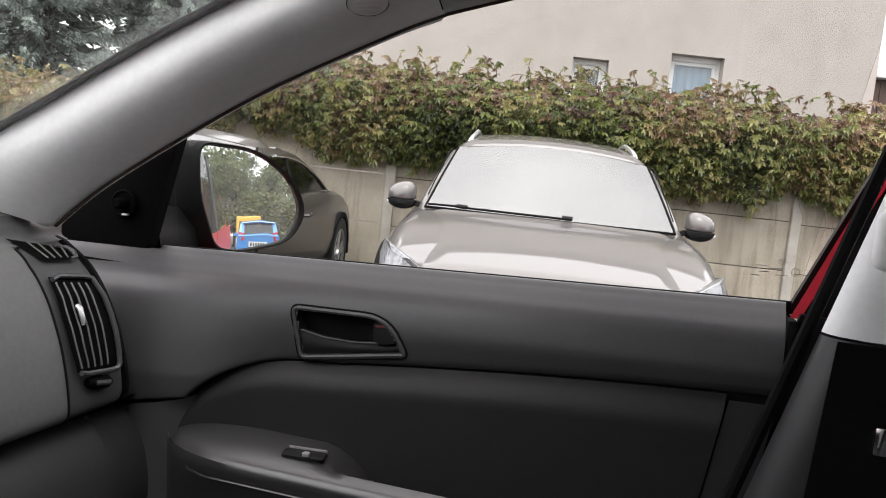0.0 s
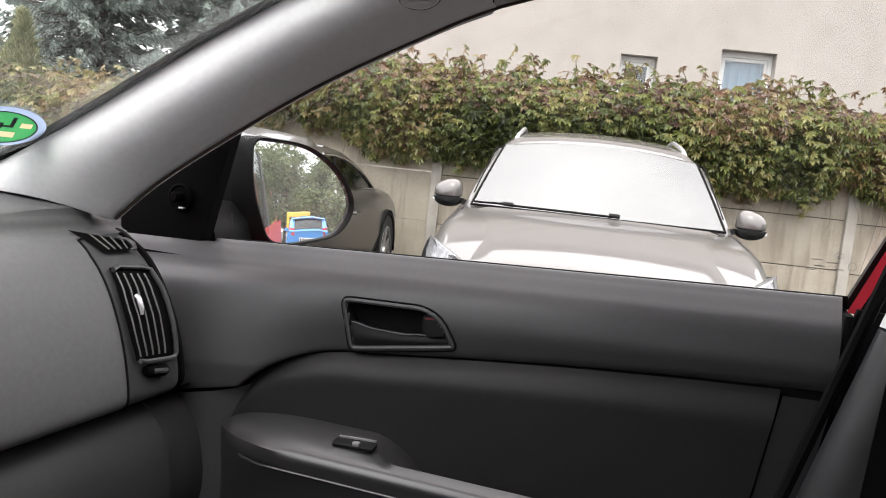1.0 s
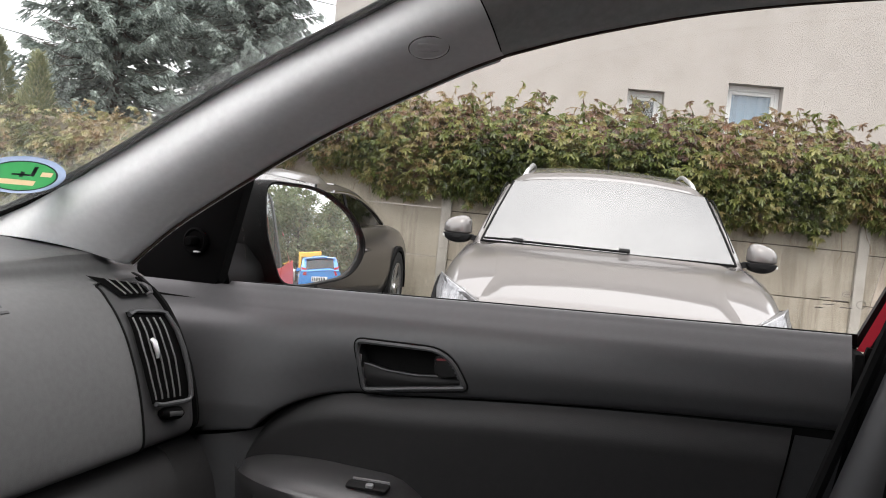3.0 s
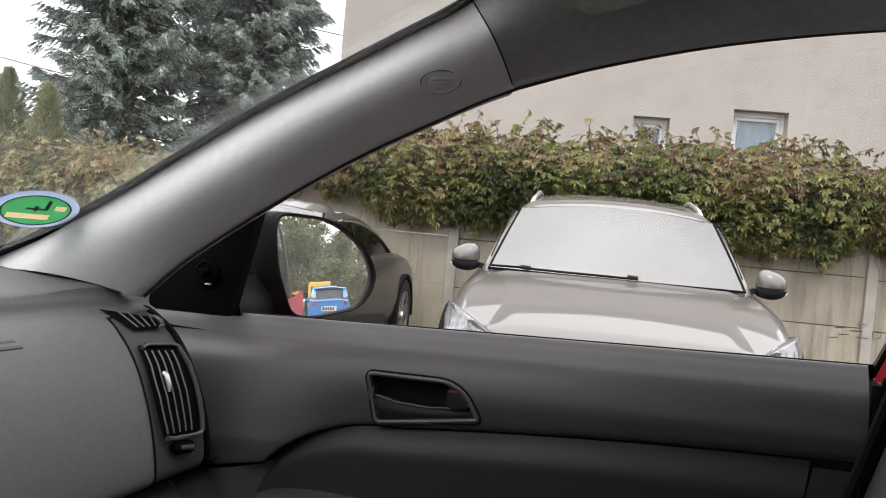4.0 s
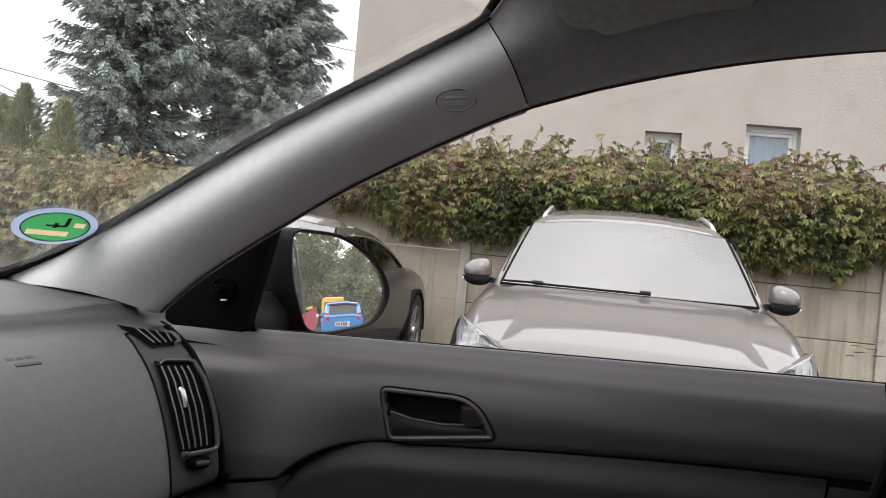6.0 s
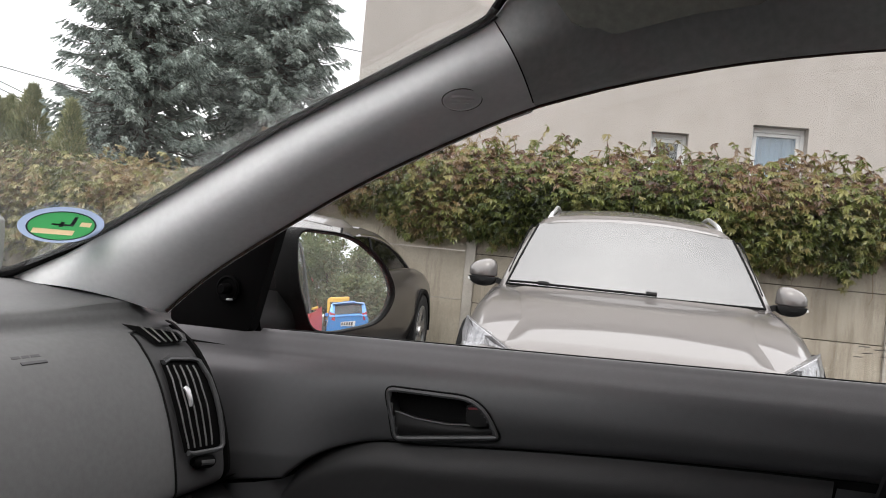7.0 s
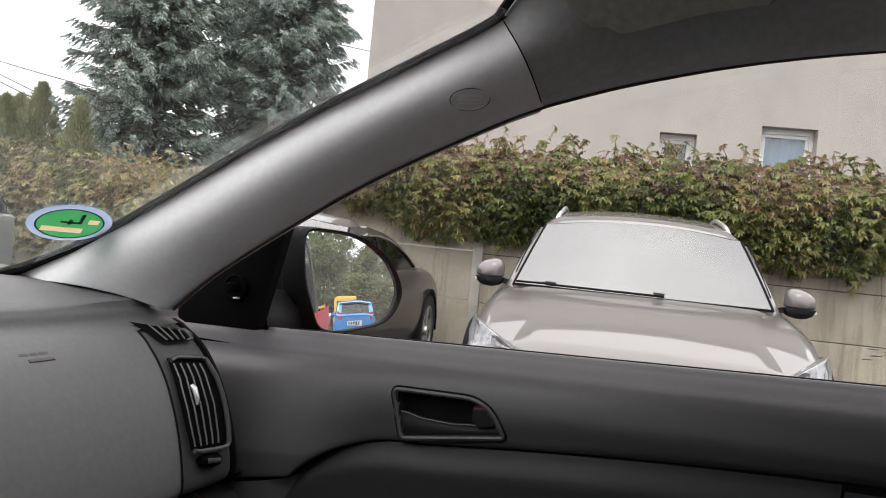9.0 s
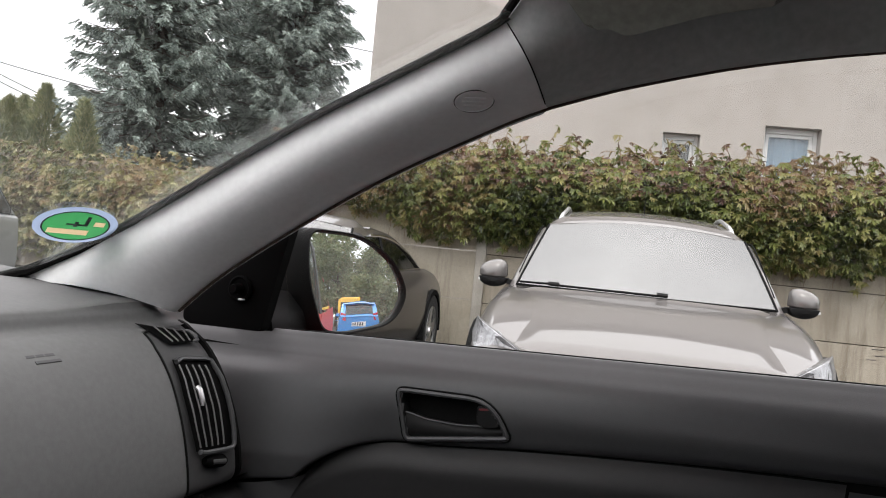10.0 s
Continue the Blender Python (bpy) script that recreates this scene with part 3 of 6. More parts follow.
part("sill_seal", loft([[(x, 1.094 + a, sill_z(x) + b) for a, b in ((0, -0.01), (0, 0.004), (0.006, 0.004), (0.01, -0.01))] for x in (-0.70, -0.4, -0.1, 0.165)]), M_BLACKMATT, DOOR)


def rail_z(x):
    """Height of the roof rail over the door opening."""
    keys = [(-0.9, 0.93), (-0.84, 0.975), (-0.644, 1.124), (-0.388, 1.245), (-0.27, 1.298), (-0.117, 1.344), (0.089, 1.371), (0.5, 1.382), (1.1, 1.36), (1.7, 1.30)]
    return sum(line_at(keys, x + d) for d in (-0.08, -0.04, 0.0, 0.04, 0.08)) / 5


def side_glass(u, v):
    x = -0.70 + 0.87 * u
    z0, z1 = sill_z(x), max(sill_z(x) + 0.002, rail_z(x) + 0.055)
    return (x + 0.06 * v * u, 1.106 - 0.055 * v, z0 * (1 - v) + z1 * v)


PANE = part("side_window", grid(24, 6, side_glass, (0, 0.004, 0)), M_SIDEGLASS, DOOR)
PANE.visible_shadow = False
STAMP_AT = frame_of((0.148, 1.094, 1.050), (1, 0, 0.05), (0, -0.17, 1))
part("glass_stamp", rim(ellipse(0.0058, 0.0036, 24), 0.0008, STAMP_AT, 0.0004, 0), M_STAMP, DOOR)
for a, b, w in ((0.0, 0.0, 0.005), (-0.024, -0.006, 0.012), (-0.006, -0.009, 0.014), (-0.02, -0.014, 0.012), (0.0, -0.017, 0.014), (-0.03, -0.019, 0.01)):
    part("stamp_bar", prism([(a - w / 2, b - 0.0006), (a + w / 2, b - 0.0006), (a + w / 2, b + 0.0006), (a - w / 2, b + 0.0006)], STAMP_AT, 0.0004), M_STAMP, DOOR)
part("stamp_ring", rim(ellipse(0.0052, 0.0052, 24), 0.0008, STAMP_AT @ pose(0.016, -0.012, 0), 0.0004, 0), M_STAMP, DOOR)
part("door_skin", grid(20, 12, lambda u, v: (-0.95 + 1.11 * u, 1.128 + 0.03 * math.sin(v * math.pi) - 0.01 * v, 0.28 * v + (sill_z(-0.95 + 1.11 * u) - 0.006) * (1 - v)), (0, -0.01, 0)), M_RED, DOOR)

# windscreen pillar
WS_EDGE = [(-1.017, 0.86, 1.008), (-0.812, 0.85, 1.099), (-0.558, 0.83, 1.232), (-0.372, 0.81, 1.315), (-0.281, 0.80, 1.357), (-0.235, 0.795, 1.40)]
DOOR_EDGE = [(-0.782, 0.92, 0.986), (-0.690, 0.915, 1.059), (-0.490, 0.90, 1.179), (-0.325, 0.887, 1.257), (-0.253, 0.88, 1.285), (-0.19, 0.878, 1.307)]
SIDE_TOP = [(-0.281, 0.80, 1.357), (-0.264, 0.794, 1.378), (-0.245, 0.785, 1.402), (-0.19, 0.74, 1.422), (-0.08, 0.66, 1.430), (0.12, 0.60, 1.437), (0.35, 0.58, 1.442)]




def pillar(u, v):
    s = u * 0.8
    a, b = along(WS_EDGE, s), along(DOOR_EDGE, s)
    way = lerp((0.62, -0.72, 0.30), (0.30, -0.93, -0.05), u).normalized()
    bulge = (0.046 - 0.008 * u) * math.sin(v ** 1.15 * math.pi) ** 0.95
    return a * (1 - v) + b * v + way * bulge + Vector((0, 0.012, 0)) * (1 if v >= 1 else 0)


PIL = part("windscreen_pillar_trim", grid(40, 28, pillar, (-0.01, 0.02, -0.004)), M_PILLAR, CAR, "light grey plastic pillar cover")
_u, _v = 0.762, 0.70
_c = Vector(pillar(_u, _v))
_n = (Vector(pillar(_u + 0.02, _v)) - Vector(pillar(_u - 0.02, _v))).cross(Vector(pillar(_u, _v + 0.02)) - Vector(pillar(_u, _v - 0.02))).normalized()
if _n.y > 0:
    _n = -_n
_x = Vector((0.93, 0.37, -0.04))
_x = (_x - _n * _n.dot(_x)).normalized()
EMBLEM = frame_of(_c - _n * 0.001, _x, _n.cross(_x))
part("airbag_mark", rim(ellipse(0.0215, 0.0175, 40), 0.0016, EMBLEM, 0.0016, 0.0), M_PILLAR, PIL)
part("mark_groove", rim(ellipse(0.0228, 0.0188, 40), 0.0014, EMBLEM, 0.0011, 0.0), M_TRIM, PIL)
for row, half in ((0.006, 0.0125), (0.0, 0.0135), (-0.006, 0.012)):
    part("mark_bar", prism([(-half, row - 0.0015), (half, row - 0.0015), (half, row + 0.0015), (-half, row + 0.0015)], EMBLEM, 0.0022, 0.0005), M_PILLAR, PIL)
part("pillar_seal", tube([along(WS_EDGE, i / 40) + Vector((-0.003, -0.003, 0.002)) for i in range(33)] + [along(SIDE_TOP, i / 20) + Vector((-0.004, -0.003, 0.002)) for i in range(1, 10)], [0.005] * 42, 8), M_BLACKMATT, CAR)
OUTER_EYE = Vector((0.0, 0.0, 1.12))
part("outer_pillar", loft([[OUTER_EYE + (along(WS_EDGE, s) * (1 - k) + along(DOOR_EDGE, s) * k - OUTER_EYE) * f for k, f in ((0.15, 1.06), (0.80, 1.06), (0.82, 1.14), (0.22, 1.12))] for s in (0.26, 0.35, 0.45, 0.6, 0.75, 0.85)]), M_RED, CAR)


def rail_at(x):
    """The edge of the headliner over the door opening; x as in rail_z."""
    f = 1 - 0.0814 * math.exp(-(x + 0.275) / 0.22)
    return EYE_LINE + (Vector((x, 0.958, rail_z(x))) - EYE_LINE) * f


EYE_LINE = Vector((0.0, 0.0, 1.12))


def liner_edge(u):
    """The rail edge, led smoothly out of the pillar's edge."""
    return rail_at(-0.275 + 0.62 * u) + (along(DOOR_EDGE, 0.8) - rail_at(-0.275)) * max(0.0, 1 - u / 0.3) ** 2


def side_liner(u, v):
    """From the pillar's seam back along the roof rail."""
    a = along(SIDE_TOP, u)
    b = liner_edge(u)
    k = curve_at([(0, 1), (0.6, 0)], u)
    rise = math.sin(v ** 1.15 * math.pi) ** 0.95
    p = a * (1 - v) + b * v
    return p + Vector((0.30, -0.93, -0.05)).normalized() * 0.038 * rise * k + Vector((0, 0.45, 0.75)) * 0.055 * math.sin(v * math.pi) * (1 - k) + Vector((0, 0.012, 0)) * (1 if v >= 1 else 0)


part("headliner_side", grid(60, 28, side_liner, (0.0, 0.012, 0.012)), M_LINER, CAR, "grey cloth headliner edge along the door opening", 60)
part("liner_seam", tube([Vector(pillar(1.0, 0.02 + 0.96 * i / 30)) + Vector((0.001, 0.0, 0)) for i in range(31)], 0.0008, 6), M_BLACKMATT, CAR)
part("door_opening_seal", tube([along(DOOR_EDGE, i / 30) + Vector((0.003, 0.014, 0.001)) for i in range(24)] + [liner_edge(i / 40) + Vector((0.003, 0.014, 0.001)) for i in range(0, 41)], 0.0026, 8), M_SEAL, CAR)

# windscreen: raked, bowed forwards towards the car's middle
MID = 0.25


def screen(s, y):
    p = along(WS_EDGE, s * 0.8)
    half = p.y - MID
    bow = (0.16 - 0.05 * s) * (1 - min(1.0, abs(y - MID) / half) ** 2.2)
    return Vector((p.x - bow, y, p.z + bow * 0.12))


WS = part("windscreen", grid(24, 40, lambda u, v: screen(-0.06 + 1.1 * u, MID + (along(WS_EDGE, max(0, (-0.06 + 1.1 * u)) * 0.8).y - MID) * (2 * v - 1)), (-0.003, 0, -0.005)), M_WIND, CAR)
WS.visible_shadow = False


def on_screen(u, v, lift):
    """Sheets that stick to the pane's inside; u, v: the share of rake, metres across."""
    a = screen(u, v)
    n = (screen(u + 0.02, v) - a).cross(screen(u, v + 0.02) - a).normalized()
    if n.x < 0:
        n = -n
    return a + n * lift


part("edge_band", grid(40, 2, lambda u, v: on_screen(u * 1.02, along(WS_EDGE, u * 0.816).y - 0.012 * v, 0.001)), M_BLACKMATT, WS)
part("base_band", grid(3, 30, lambda u, v: on_screen(-0.03 + 0.05 * u, -0.34 + 1.19 * v, 0.0015)), M_BLACKMATT, WS)
part("base_seal", tube([along(WS_EDGE, 0.22) + Vector((0, 0, 0.001)), along(WS_EDGE, 0.13) + Vector((0, -0.001, 0.001)), along(WS_EDGE, 0.05) + Vector((-0.002, -0.006, 0.002)), on_screen(0.02, 0.835, 0.004), on_screen(0.005, 0.78, 0.004), on_screen(0.0, 0.7, 0.004), on_screen(0.0, 0.45, 0.004), on_screen(0.0, 0.25, 0.004), on_screen(0.0, -0.2, 0.004)], [0.003, 0.006, 0.008, 0.008, 0.008, 0.008, 0.008, 0.008, 0.008], 8), M_BLACKMATT, WS)
ST_C = on_screen(0.246, 0.7955, 0.004)
ST_T = (on_screen(0.262, 0.757, 0.004) - on_screen(0.262, 0.837, 0.004)).normalized()
ST_U = (on_screen(0.30, 0.797, 0.004) - on_screen(0.22, 0.797, 0.004)).normalized()
STICK = frame_of(ST_C, ST_T * -1, ST_U) @ Matrix.Rotation(radians(5), 4, "Z") @ Matrix.Diagonal((0.93, 0.98, 1, 1))
part("sticker", rim(ellipse(0.055, 0.052, 48), 0.0125, STICK, 0.0008, 0), M_STICKER_B, WS, "round green emissions sticker with pale blue rim")
FIELDS = ((-0.034, 0.020, -0.024, -0.010), (0.022, 0.036, 0.004, 0.016))
disc = bmesh.new()
for i in range(-22, 22):
    for j in range(-22, 22):
        x, y = i * 0.002, j * 0.002
        if ((x + 0.001) / 0.0437) ** 2 + ((y + 0.001) / 0.0412) ** 2 < 1 and not any(a < x + 0.001 < b and c < y + 0.001 < d for a, b, c, d in FIELDS):
            disc.faces.new([disc.verts.new(STICK @ Vector((p, q, 0.001))) for p, q in ((x, y), (x + 0.002, y), (x + 0.002, y + 0.002), (x, y + 0.002))])
bmesh.ops.remove_doubles(disc, verts=disc.verts, dist=0.0003)
part("sticker_disc", disc, M_STICKER_G, WS)
part("sticker_edge", rim(ellipse(0.0448, 0.0423, 48), 0.0022, STICK @ pose(0, 0, 0.0012), 0.0004, 0), M_BAR, WS)
part("sticker_field", prism([(-0.034, -0.024), (0.020, -0.024), (0.020, -0.010), (-0.034, -0.010)], STICK @ pose(0, 0, 0.001), 0.0003), M_STICKER_W, WS)
part("sticker_print", prism([(0.022, 0.004), (0.036, 0.004), (0.036, 0.016), (0.022, 0.016)], STICK @ pose(0, 0, 0.001), 0.0003), M_STICKER_W, WS)
for a, b in (((-0.014, 0.004), (0.012, 0.008)), ((-0.004, 0.0), (0.001, 0.014)), ((0.009, 0.004), (0.014, 0.03))):
    part("sticker_digit", prism([(a[0], a[1]), (b[0], a[1]), (b[0], b[1]), (a[0], b[1])], STICK @ pose(0, 0, 0.0018), 0.0004), M_BAR, WS)

# dashboard
DASH = [(-1.16, 1.016), (-0.97, 1.006), (-0.87, 0.999), (-0.818, 0.994), (-0.806, 0.986), (-0.800, 0.973), (-0.790, 0.968), (-0.765, 0.962), (-0.735, 0.943), (-0.708, 0.91), (-0.688, 0.87), (-0.675, 0.83), (-0.667, 0.79), (-0.667, 0.766), (-0.68, 0.755)]


def dash_end(z):
    """How far the main moulding reaches towards the door."""
    return line_at([(0.76, 0.844), (0.80, 0.8427), (0.88, 0.8415), (0.945, 0.843), (0.9640, 0.850), (0.9670, 0.968), (0.985, 0.975), (1.02, 0.985)], z)


def dash(u, v):
    x, z = (along([(a, 0, b) for a, b in DASH], u).x, along([(a, 0, b) for a, b in DASH], u).z)
    end = dash_end(z) if u > 0.2 else 0.90 + (dash_end(0.99) - 0.90) * u / 0.2
    y = -0.36 + (end + 0.36) * v
    return (x + 0.02 * curve_at([(0, 0), (1, 1)], (0.55 - y) / 0.4) * (1 if u > 0.3 else 0) * -1, y, z + 0.007 * curve_at([(0.74, 0), (0.86, 1)], y) * (1 if u < 0.25 else 0))


DB = part("dashboard", grid(90, 40, dash), M_DASH, CAR, "grey grained dashboard moulding")


def vent_panel(u, v):
    x, z = (along([(a, 0, b) for a, b in DASH], u).x, along([(a, 0, b) for a, b in DASH], u).z)
    y0, y1 = dash_end(z) + (0.003 if z < 0.968 else -0.004), line_at([(0.745, 0.970), (0.77, 0.9685), (0.80, 0.9665), (0.8464, 0.963), (0.8926, 0.958), (0.9326, 0.954), (0.956, 0.948), (0.975, 0.954), (0.985, 0.975), (1.02, 0.99)], z)
    return (x - (0.004 + 0.03 * max(0, v - 0.8) ** 1.5 * 5 if z < 0.968 else 0.0), y0 * (1 - v) + y1 * v, z - (0.002 if z > 0.968 else 0.0) - (0.012 * v if z > 0.968 else 0.0))


part("vent_surround", grid(60, 14, lambda u, v: vent_panel(0.43 + 0.57 * u, v)), M_SURROUND, DB, "grey air vent surround")


def vent_at(a, b, lift):
    """A place on the vent: a across, b down, both 0 to 1."""
    z = (0.932 - 0.0070 * a) * (1 - b) + (0.8185 - 0.0060 * a) * b
    y = (0.8615 - 0.006 * math.sin(b * math.pi)) * (1 - a) + (0.934 + 0.002 * b + 0.004 * math.sin(b * math.pi)) * a
    x = line_at(sorted((q, p) for p, q in DASH), z)
    return Vector((x + lift, y, z))


def vent_sheet(a0, a1, b0, b1, lift, nu=6, nv=12):
    return grid(nu, nv, lambda u, v: vent_at(a0 + (a1 - a0) * u, b0 + (b1 - b0) * v, lift))


part("dash_door_gap", tube([Vector(vent_panel(0.44 + 0.54 * i / 40, 1.0)) + Vector((0.0, 0.006, 0.0)) for i in range(41)], 0.0055, 6), M_BLACKMATT, DB)
part("dash_seam", tube([Vector((along([(a, 0, b) for a, b in DASH], i / 60).x + 0.0012, dash_end(along([(a, 0, b) for a, b in DASH], i / 60).z) + 0.0015, along([(a, 0, b) for a, b in DASH], i / 60).z)) for i in range(29, 58)], 0.0016, 6), M_BLACKMATT, DB)
# black sheet on the surround stands for the shaded vent hole
part("air_vent", vent_sheet(0, 1, 0, 1, 0.003), M_VOID, DB, "air vent with upright slats over a black sheet for its shaded opening")
for k in range(5):
    a = 0.07 + 0.165 * k
    part("slat", tube([vent_at(a - 0.008 * v / 12 * k + 0.01 * math.sin(v / 12 * math.pi), 0.05 + 0.90 * v / 12, 0.007) for v in range(13)], 0.0012, 6), M_SLAT, DB)
part("vent_rim", tube([vent_at(a, b, 0.007) for a, b in [(0.02, 0.02 + 0.0)] + [(0.2 + 0.2 * i, -0.02) for i in range(4)] + [(0.96, 0.0)] + [(1.0, 0.2 * i) for i in range(1, 5)] + [(1.0, 0.96), (0.94, 1.01)] + [(0.8 - 0.2 * i, 1.02) for i in range(4)] + [(0.04, 1.0)]], 0.0035, 8), M_TRIM, DB)
part("vent_tab", tube([vent_at(0.29, 0.28, 0.009), vent_at(0.30, 0.31, 0.012), vent_at(0.30, 0.41, 0.012), vent_at(0.30, 0.49, 0.009)], [0.003, 0.0038, 0.0034, 0.002], 8), M_SILVER, DB, "silver vent tab")
# black tube drawn as the shade around the wheel's slot
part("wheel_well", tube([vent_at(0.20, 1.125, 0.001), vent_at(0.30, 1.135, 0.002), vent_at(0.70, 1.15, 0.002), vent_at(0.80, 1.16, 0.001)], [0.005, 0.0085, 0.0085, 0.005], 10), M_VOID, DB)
part("vent_wheel", tube([vent_at(0.26, 1.125, 0.004), vent_at(0.32, 1.13, 0.006), vent_at(0.68, 1.145, 0.006), vent_at(0.74, 1.15, 0.004)], [0.003, 0.005, 0.005, 0.003], 10), M_SURROUND, DB)
DEMIST = [Vector(p) + Vector((0.004, -0.002, 0.003)) for p in ((-0.793, 0.860, 0.9695), (-0.757, 0.930, 0.957), (-0.740, 0.929, 0.946), (-0.7415, 0.872, 0.947))]


def demist(u, v, lift=0.0):
    return lerp(lerp(DEMIST[0], DEMIST[1], u), lerp(DEMIST[3], DEMIST[2], u), v) + Vector((0.6, -0.4, 0.7)) * lift


# flat black sheet for the shaded demist opening, no hole is cut
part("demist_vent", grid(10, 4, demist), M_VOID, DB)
for k in range(4):
    part("demist_slat", tube([demist(0.30 + 0.19 * k, 0.05, 0.003), demist(0.16 + 0.19 * k, 0.95, 0.003)], 0.0011, 6), M_SLAT, DB)
part("demist_rim", tube([demist(0.80, 0.0, 0.002), demist(0.97, 0.08, 0.003), demist(1.02, 0.5, 0.003), demist(0.97, 0.95, 0.003), demist(0.80, 1.0, 0.002)], [0.0015, 0.003, 0.004, 0.003, 0.0015], 8), M_TRIM, DB)
part("dash_gap", grid(6, 30, lambda u, v: (-0.685 - 0.03 * u, -0.36 + 1.40 * v, 0.757 - 0.022 * u)), M_BLACKMATT, DB)
GLOVE = [(-0.715, 0.741), (-0.690, 0.730), (-0.668, 0.70), (-0.655, 0.66), (-0.65, 0.60), (-0.67, 0.50), (-0.72, 0.40)]
part("glovebox", grid(24, 20, lambda u, v: Vector((along([(a, 0, b) for a, b in GLOVE], u).x, -0.30 + 1.225 * v, along([(a, 0, b) for a, b in GLOVE], u).z))), M_LOWTRIM, DB, "dark grey glovebox lid")
part("glovebox_side", grid(24, 4, lambda u, v: Vector((along([(a, 0, b) for a, b in GLOVE], u).x - 0.01, 0.935 + 0.085 * v, along([(a, 0, b) for a, b in GLOVE], u).z))), M_LOWTRIM, DB)
TEXT_AT = frame_of((-0.7425, 0.6755, 0.9482), (0, 1, 0), (-0.845, 0, 0.535))
for dx, dy, w in ((-0.018, 0.005, 0.011), (-0.005, 0.005, 0.010), (0.008, 0.005, 0.012), (0.0, -0.005, 0.034)):
    part("moulded_bar", prism([(dx - w / 2, dy - 0.002), (dx + w / 2, dy - 0.002), (dx + w / 2, dy + 0.002), (dx - w / 2, dy + 0.002)], TEXT_AT @ pose(0, 0, -0.0008), 0.002), M_SURROUND, DB)

# headliner, sun visor, roof, far side and rear of the cabin
def liner(u, v):
    side = 1 if v >= 0.5 else -1
    w = abs(v - 0.5) * 2
    x0 = -0.26 - 0.10 * (1 - w ** 2)
    x = x0 + (2.0 - x0) * u ** 1.4
    zr = rail_z(max(x, -0.27))
    top = curve_at([(-0.36, 1.395), (0.1, 1.435), (0.7, 1.45), (1.4, 1.43), (2.0, 1.36)], x)
    half = line_at([(0, 0.0), (0.5, 0.40), (0.72, 0.55), (0.86, 0.645), (0.94, 0.685), (1.0, 0.70)], w)
    drop = line_at([(0, 0), (0.5, 0.06), (0.72, 0.25), (0.86, 0.52), (0.94, 0.8), (1.0, 1.0)], w)
    return (x, MID + side * half, top + (zr - top) * drop)


part("headliner", grid(40, 40, lambda u, v: liner(u, v if v < 0.5 else 0.5 + (v - 0.5) * (0.45 if u < 0.3 else min(1.0, 0.45 + (u - 0.3) * 4))), (0, 0, 0.03)), M_LINER, CAR, "dark grey cloth headliner")
part("roof_skin", grid(20, 20, lambda u, v: Vector(liner(u, v)) + Vector((0.03 * (1 - u), (v - 0.5) * 0.1, 0.05)), (0, 0, 0.01)), M_RED, CAR, "red roof panel")
VISOR_AT = frame_of((-0.1618, 0.7650, 1.3434), (1, 0, 0), (0, -0.8, 1))
part("sun_visor", prism(round_poly([(-0.0614, 0.075), (-0.0414, 0.0327), (-0.0201, -0.002), (0.0, 0.0), (0.0147, -0.008), (0.0892, 0.0116), (0.1492, 0.0196), (0.1592, 0.075)], [0.005, 0.004, 0.008, 0.004, 0.008, 0.012, 0.008, 0.005]), VISOR_AT, 0.012, 0.004), M_VISOR, CAR, "grey vinyl sun visor folded up")


def b_x(z):
    return 0.172 + 0.27 * (z - 0.99)


def b_pillar(z0, z1, mat, name, label):
    ring = lambda z: [(b_x(z) + 0.012, 0.985, z), (b_x(z) + 0.016, 0.972, z), (b_x(z) + 0.026, 0.961, z), (b_x(z) + 0.05, 0.953, z), (b_x(z) + 0.20, 0.955, z), (b_x(z) + 0.24, 0.99, z), (b_x(z) + 0.2, 1.06, z), (b_x(z) + 0.03, 1.05, z)]
    return part(name, loft([ring(z0 + (z1 - z0) * i / 8) for i in range(9)]), mat, CAR, label, 75)


BP = b_pillar(0.986, 1.37, M_PILLAR, "centre_pillar_trim", "light grey centre pillar cover")
BL = b_pillar(0.28, 0.983, M_BPILLAR, "lower_pillar_trim", "dark grey lower pillar cover")
part("belt_anchor", box(0.211, 0.265, 0.922, 0.955, 1.062, 1.125, 0.012, 3), M_PILLAR, BP)
part("belt_strap", loft([[(0.1915 + 0.055 * (z - 0.985) + a, 0.938 + b, z) for a, b in ((0, 0), (0.075, 0), (0.075, 0.002), (0, 0.002))] for z in (0.45, 0.7, 0.90, 0.984)]), M_BLACKMATT, BL)
part("belt_tongue", box(0.236, 0.254, 0.925, 0.942, 0.875, 0.905, 0.003), M_CHROME, BL)
part("pillar_gap", loft([[(b_x(z) + a, b, z) for a, b in ((0.0, 1.062), (0.06, 1.05), (0.06, 1.06), (0.0, 1.072))] for z in (0.28, 0.6, 0.992)]), M_BLACKMATT, CAR)
part("door_seal", tube([(b_x(z) + 0.001, 1.0, z) for z in (0.3, 0.6, 0.9, 1.1, 1.3, 1.37)], 0.0075, 8), M_BLACKMATT, CAR)


def flank(y, s, name, x0, x1):
    return part(name, grid(24, 10, lambda u, v: (x0 + (x1 - x0) * u, y + s * (0.028 * math.sin(v * math.pi) - 0.01 * v) - s * 0.12 * max(0.0, u - 0.55) ** 2 * 2, 0.28 * v + (sill_z(x0 + (x1 - x0) * u) - 0.006) * (1 - v)), (0, -s * 0.012, 0)), M_RED, CAR)


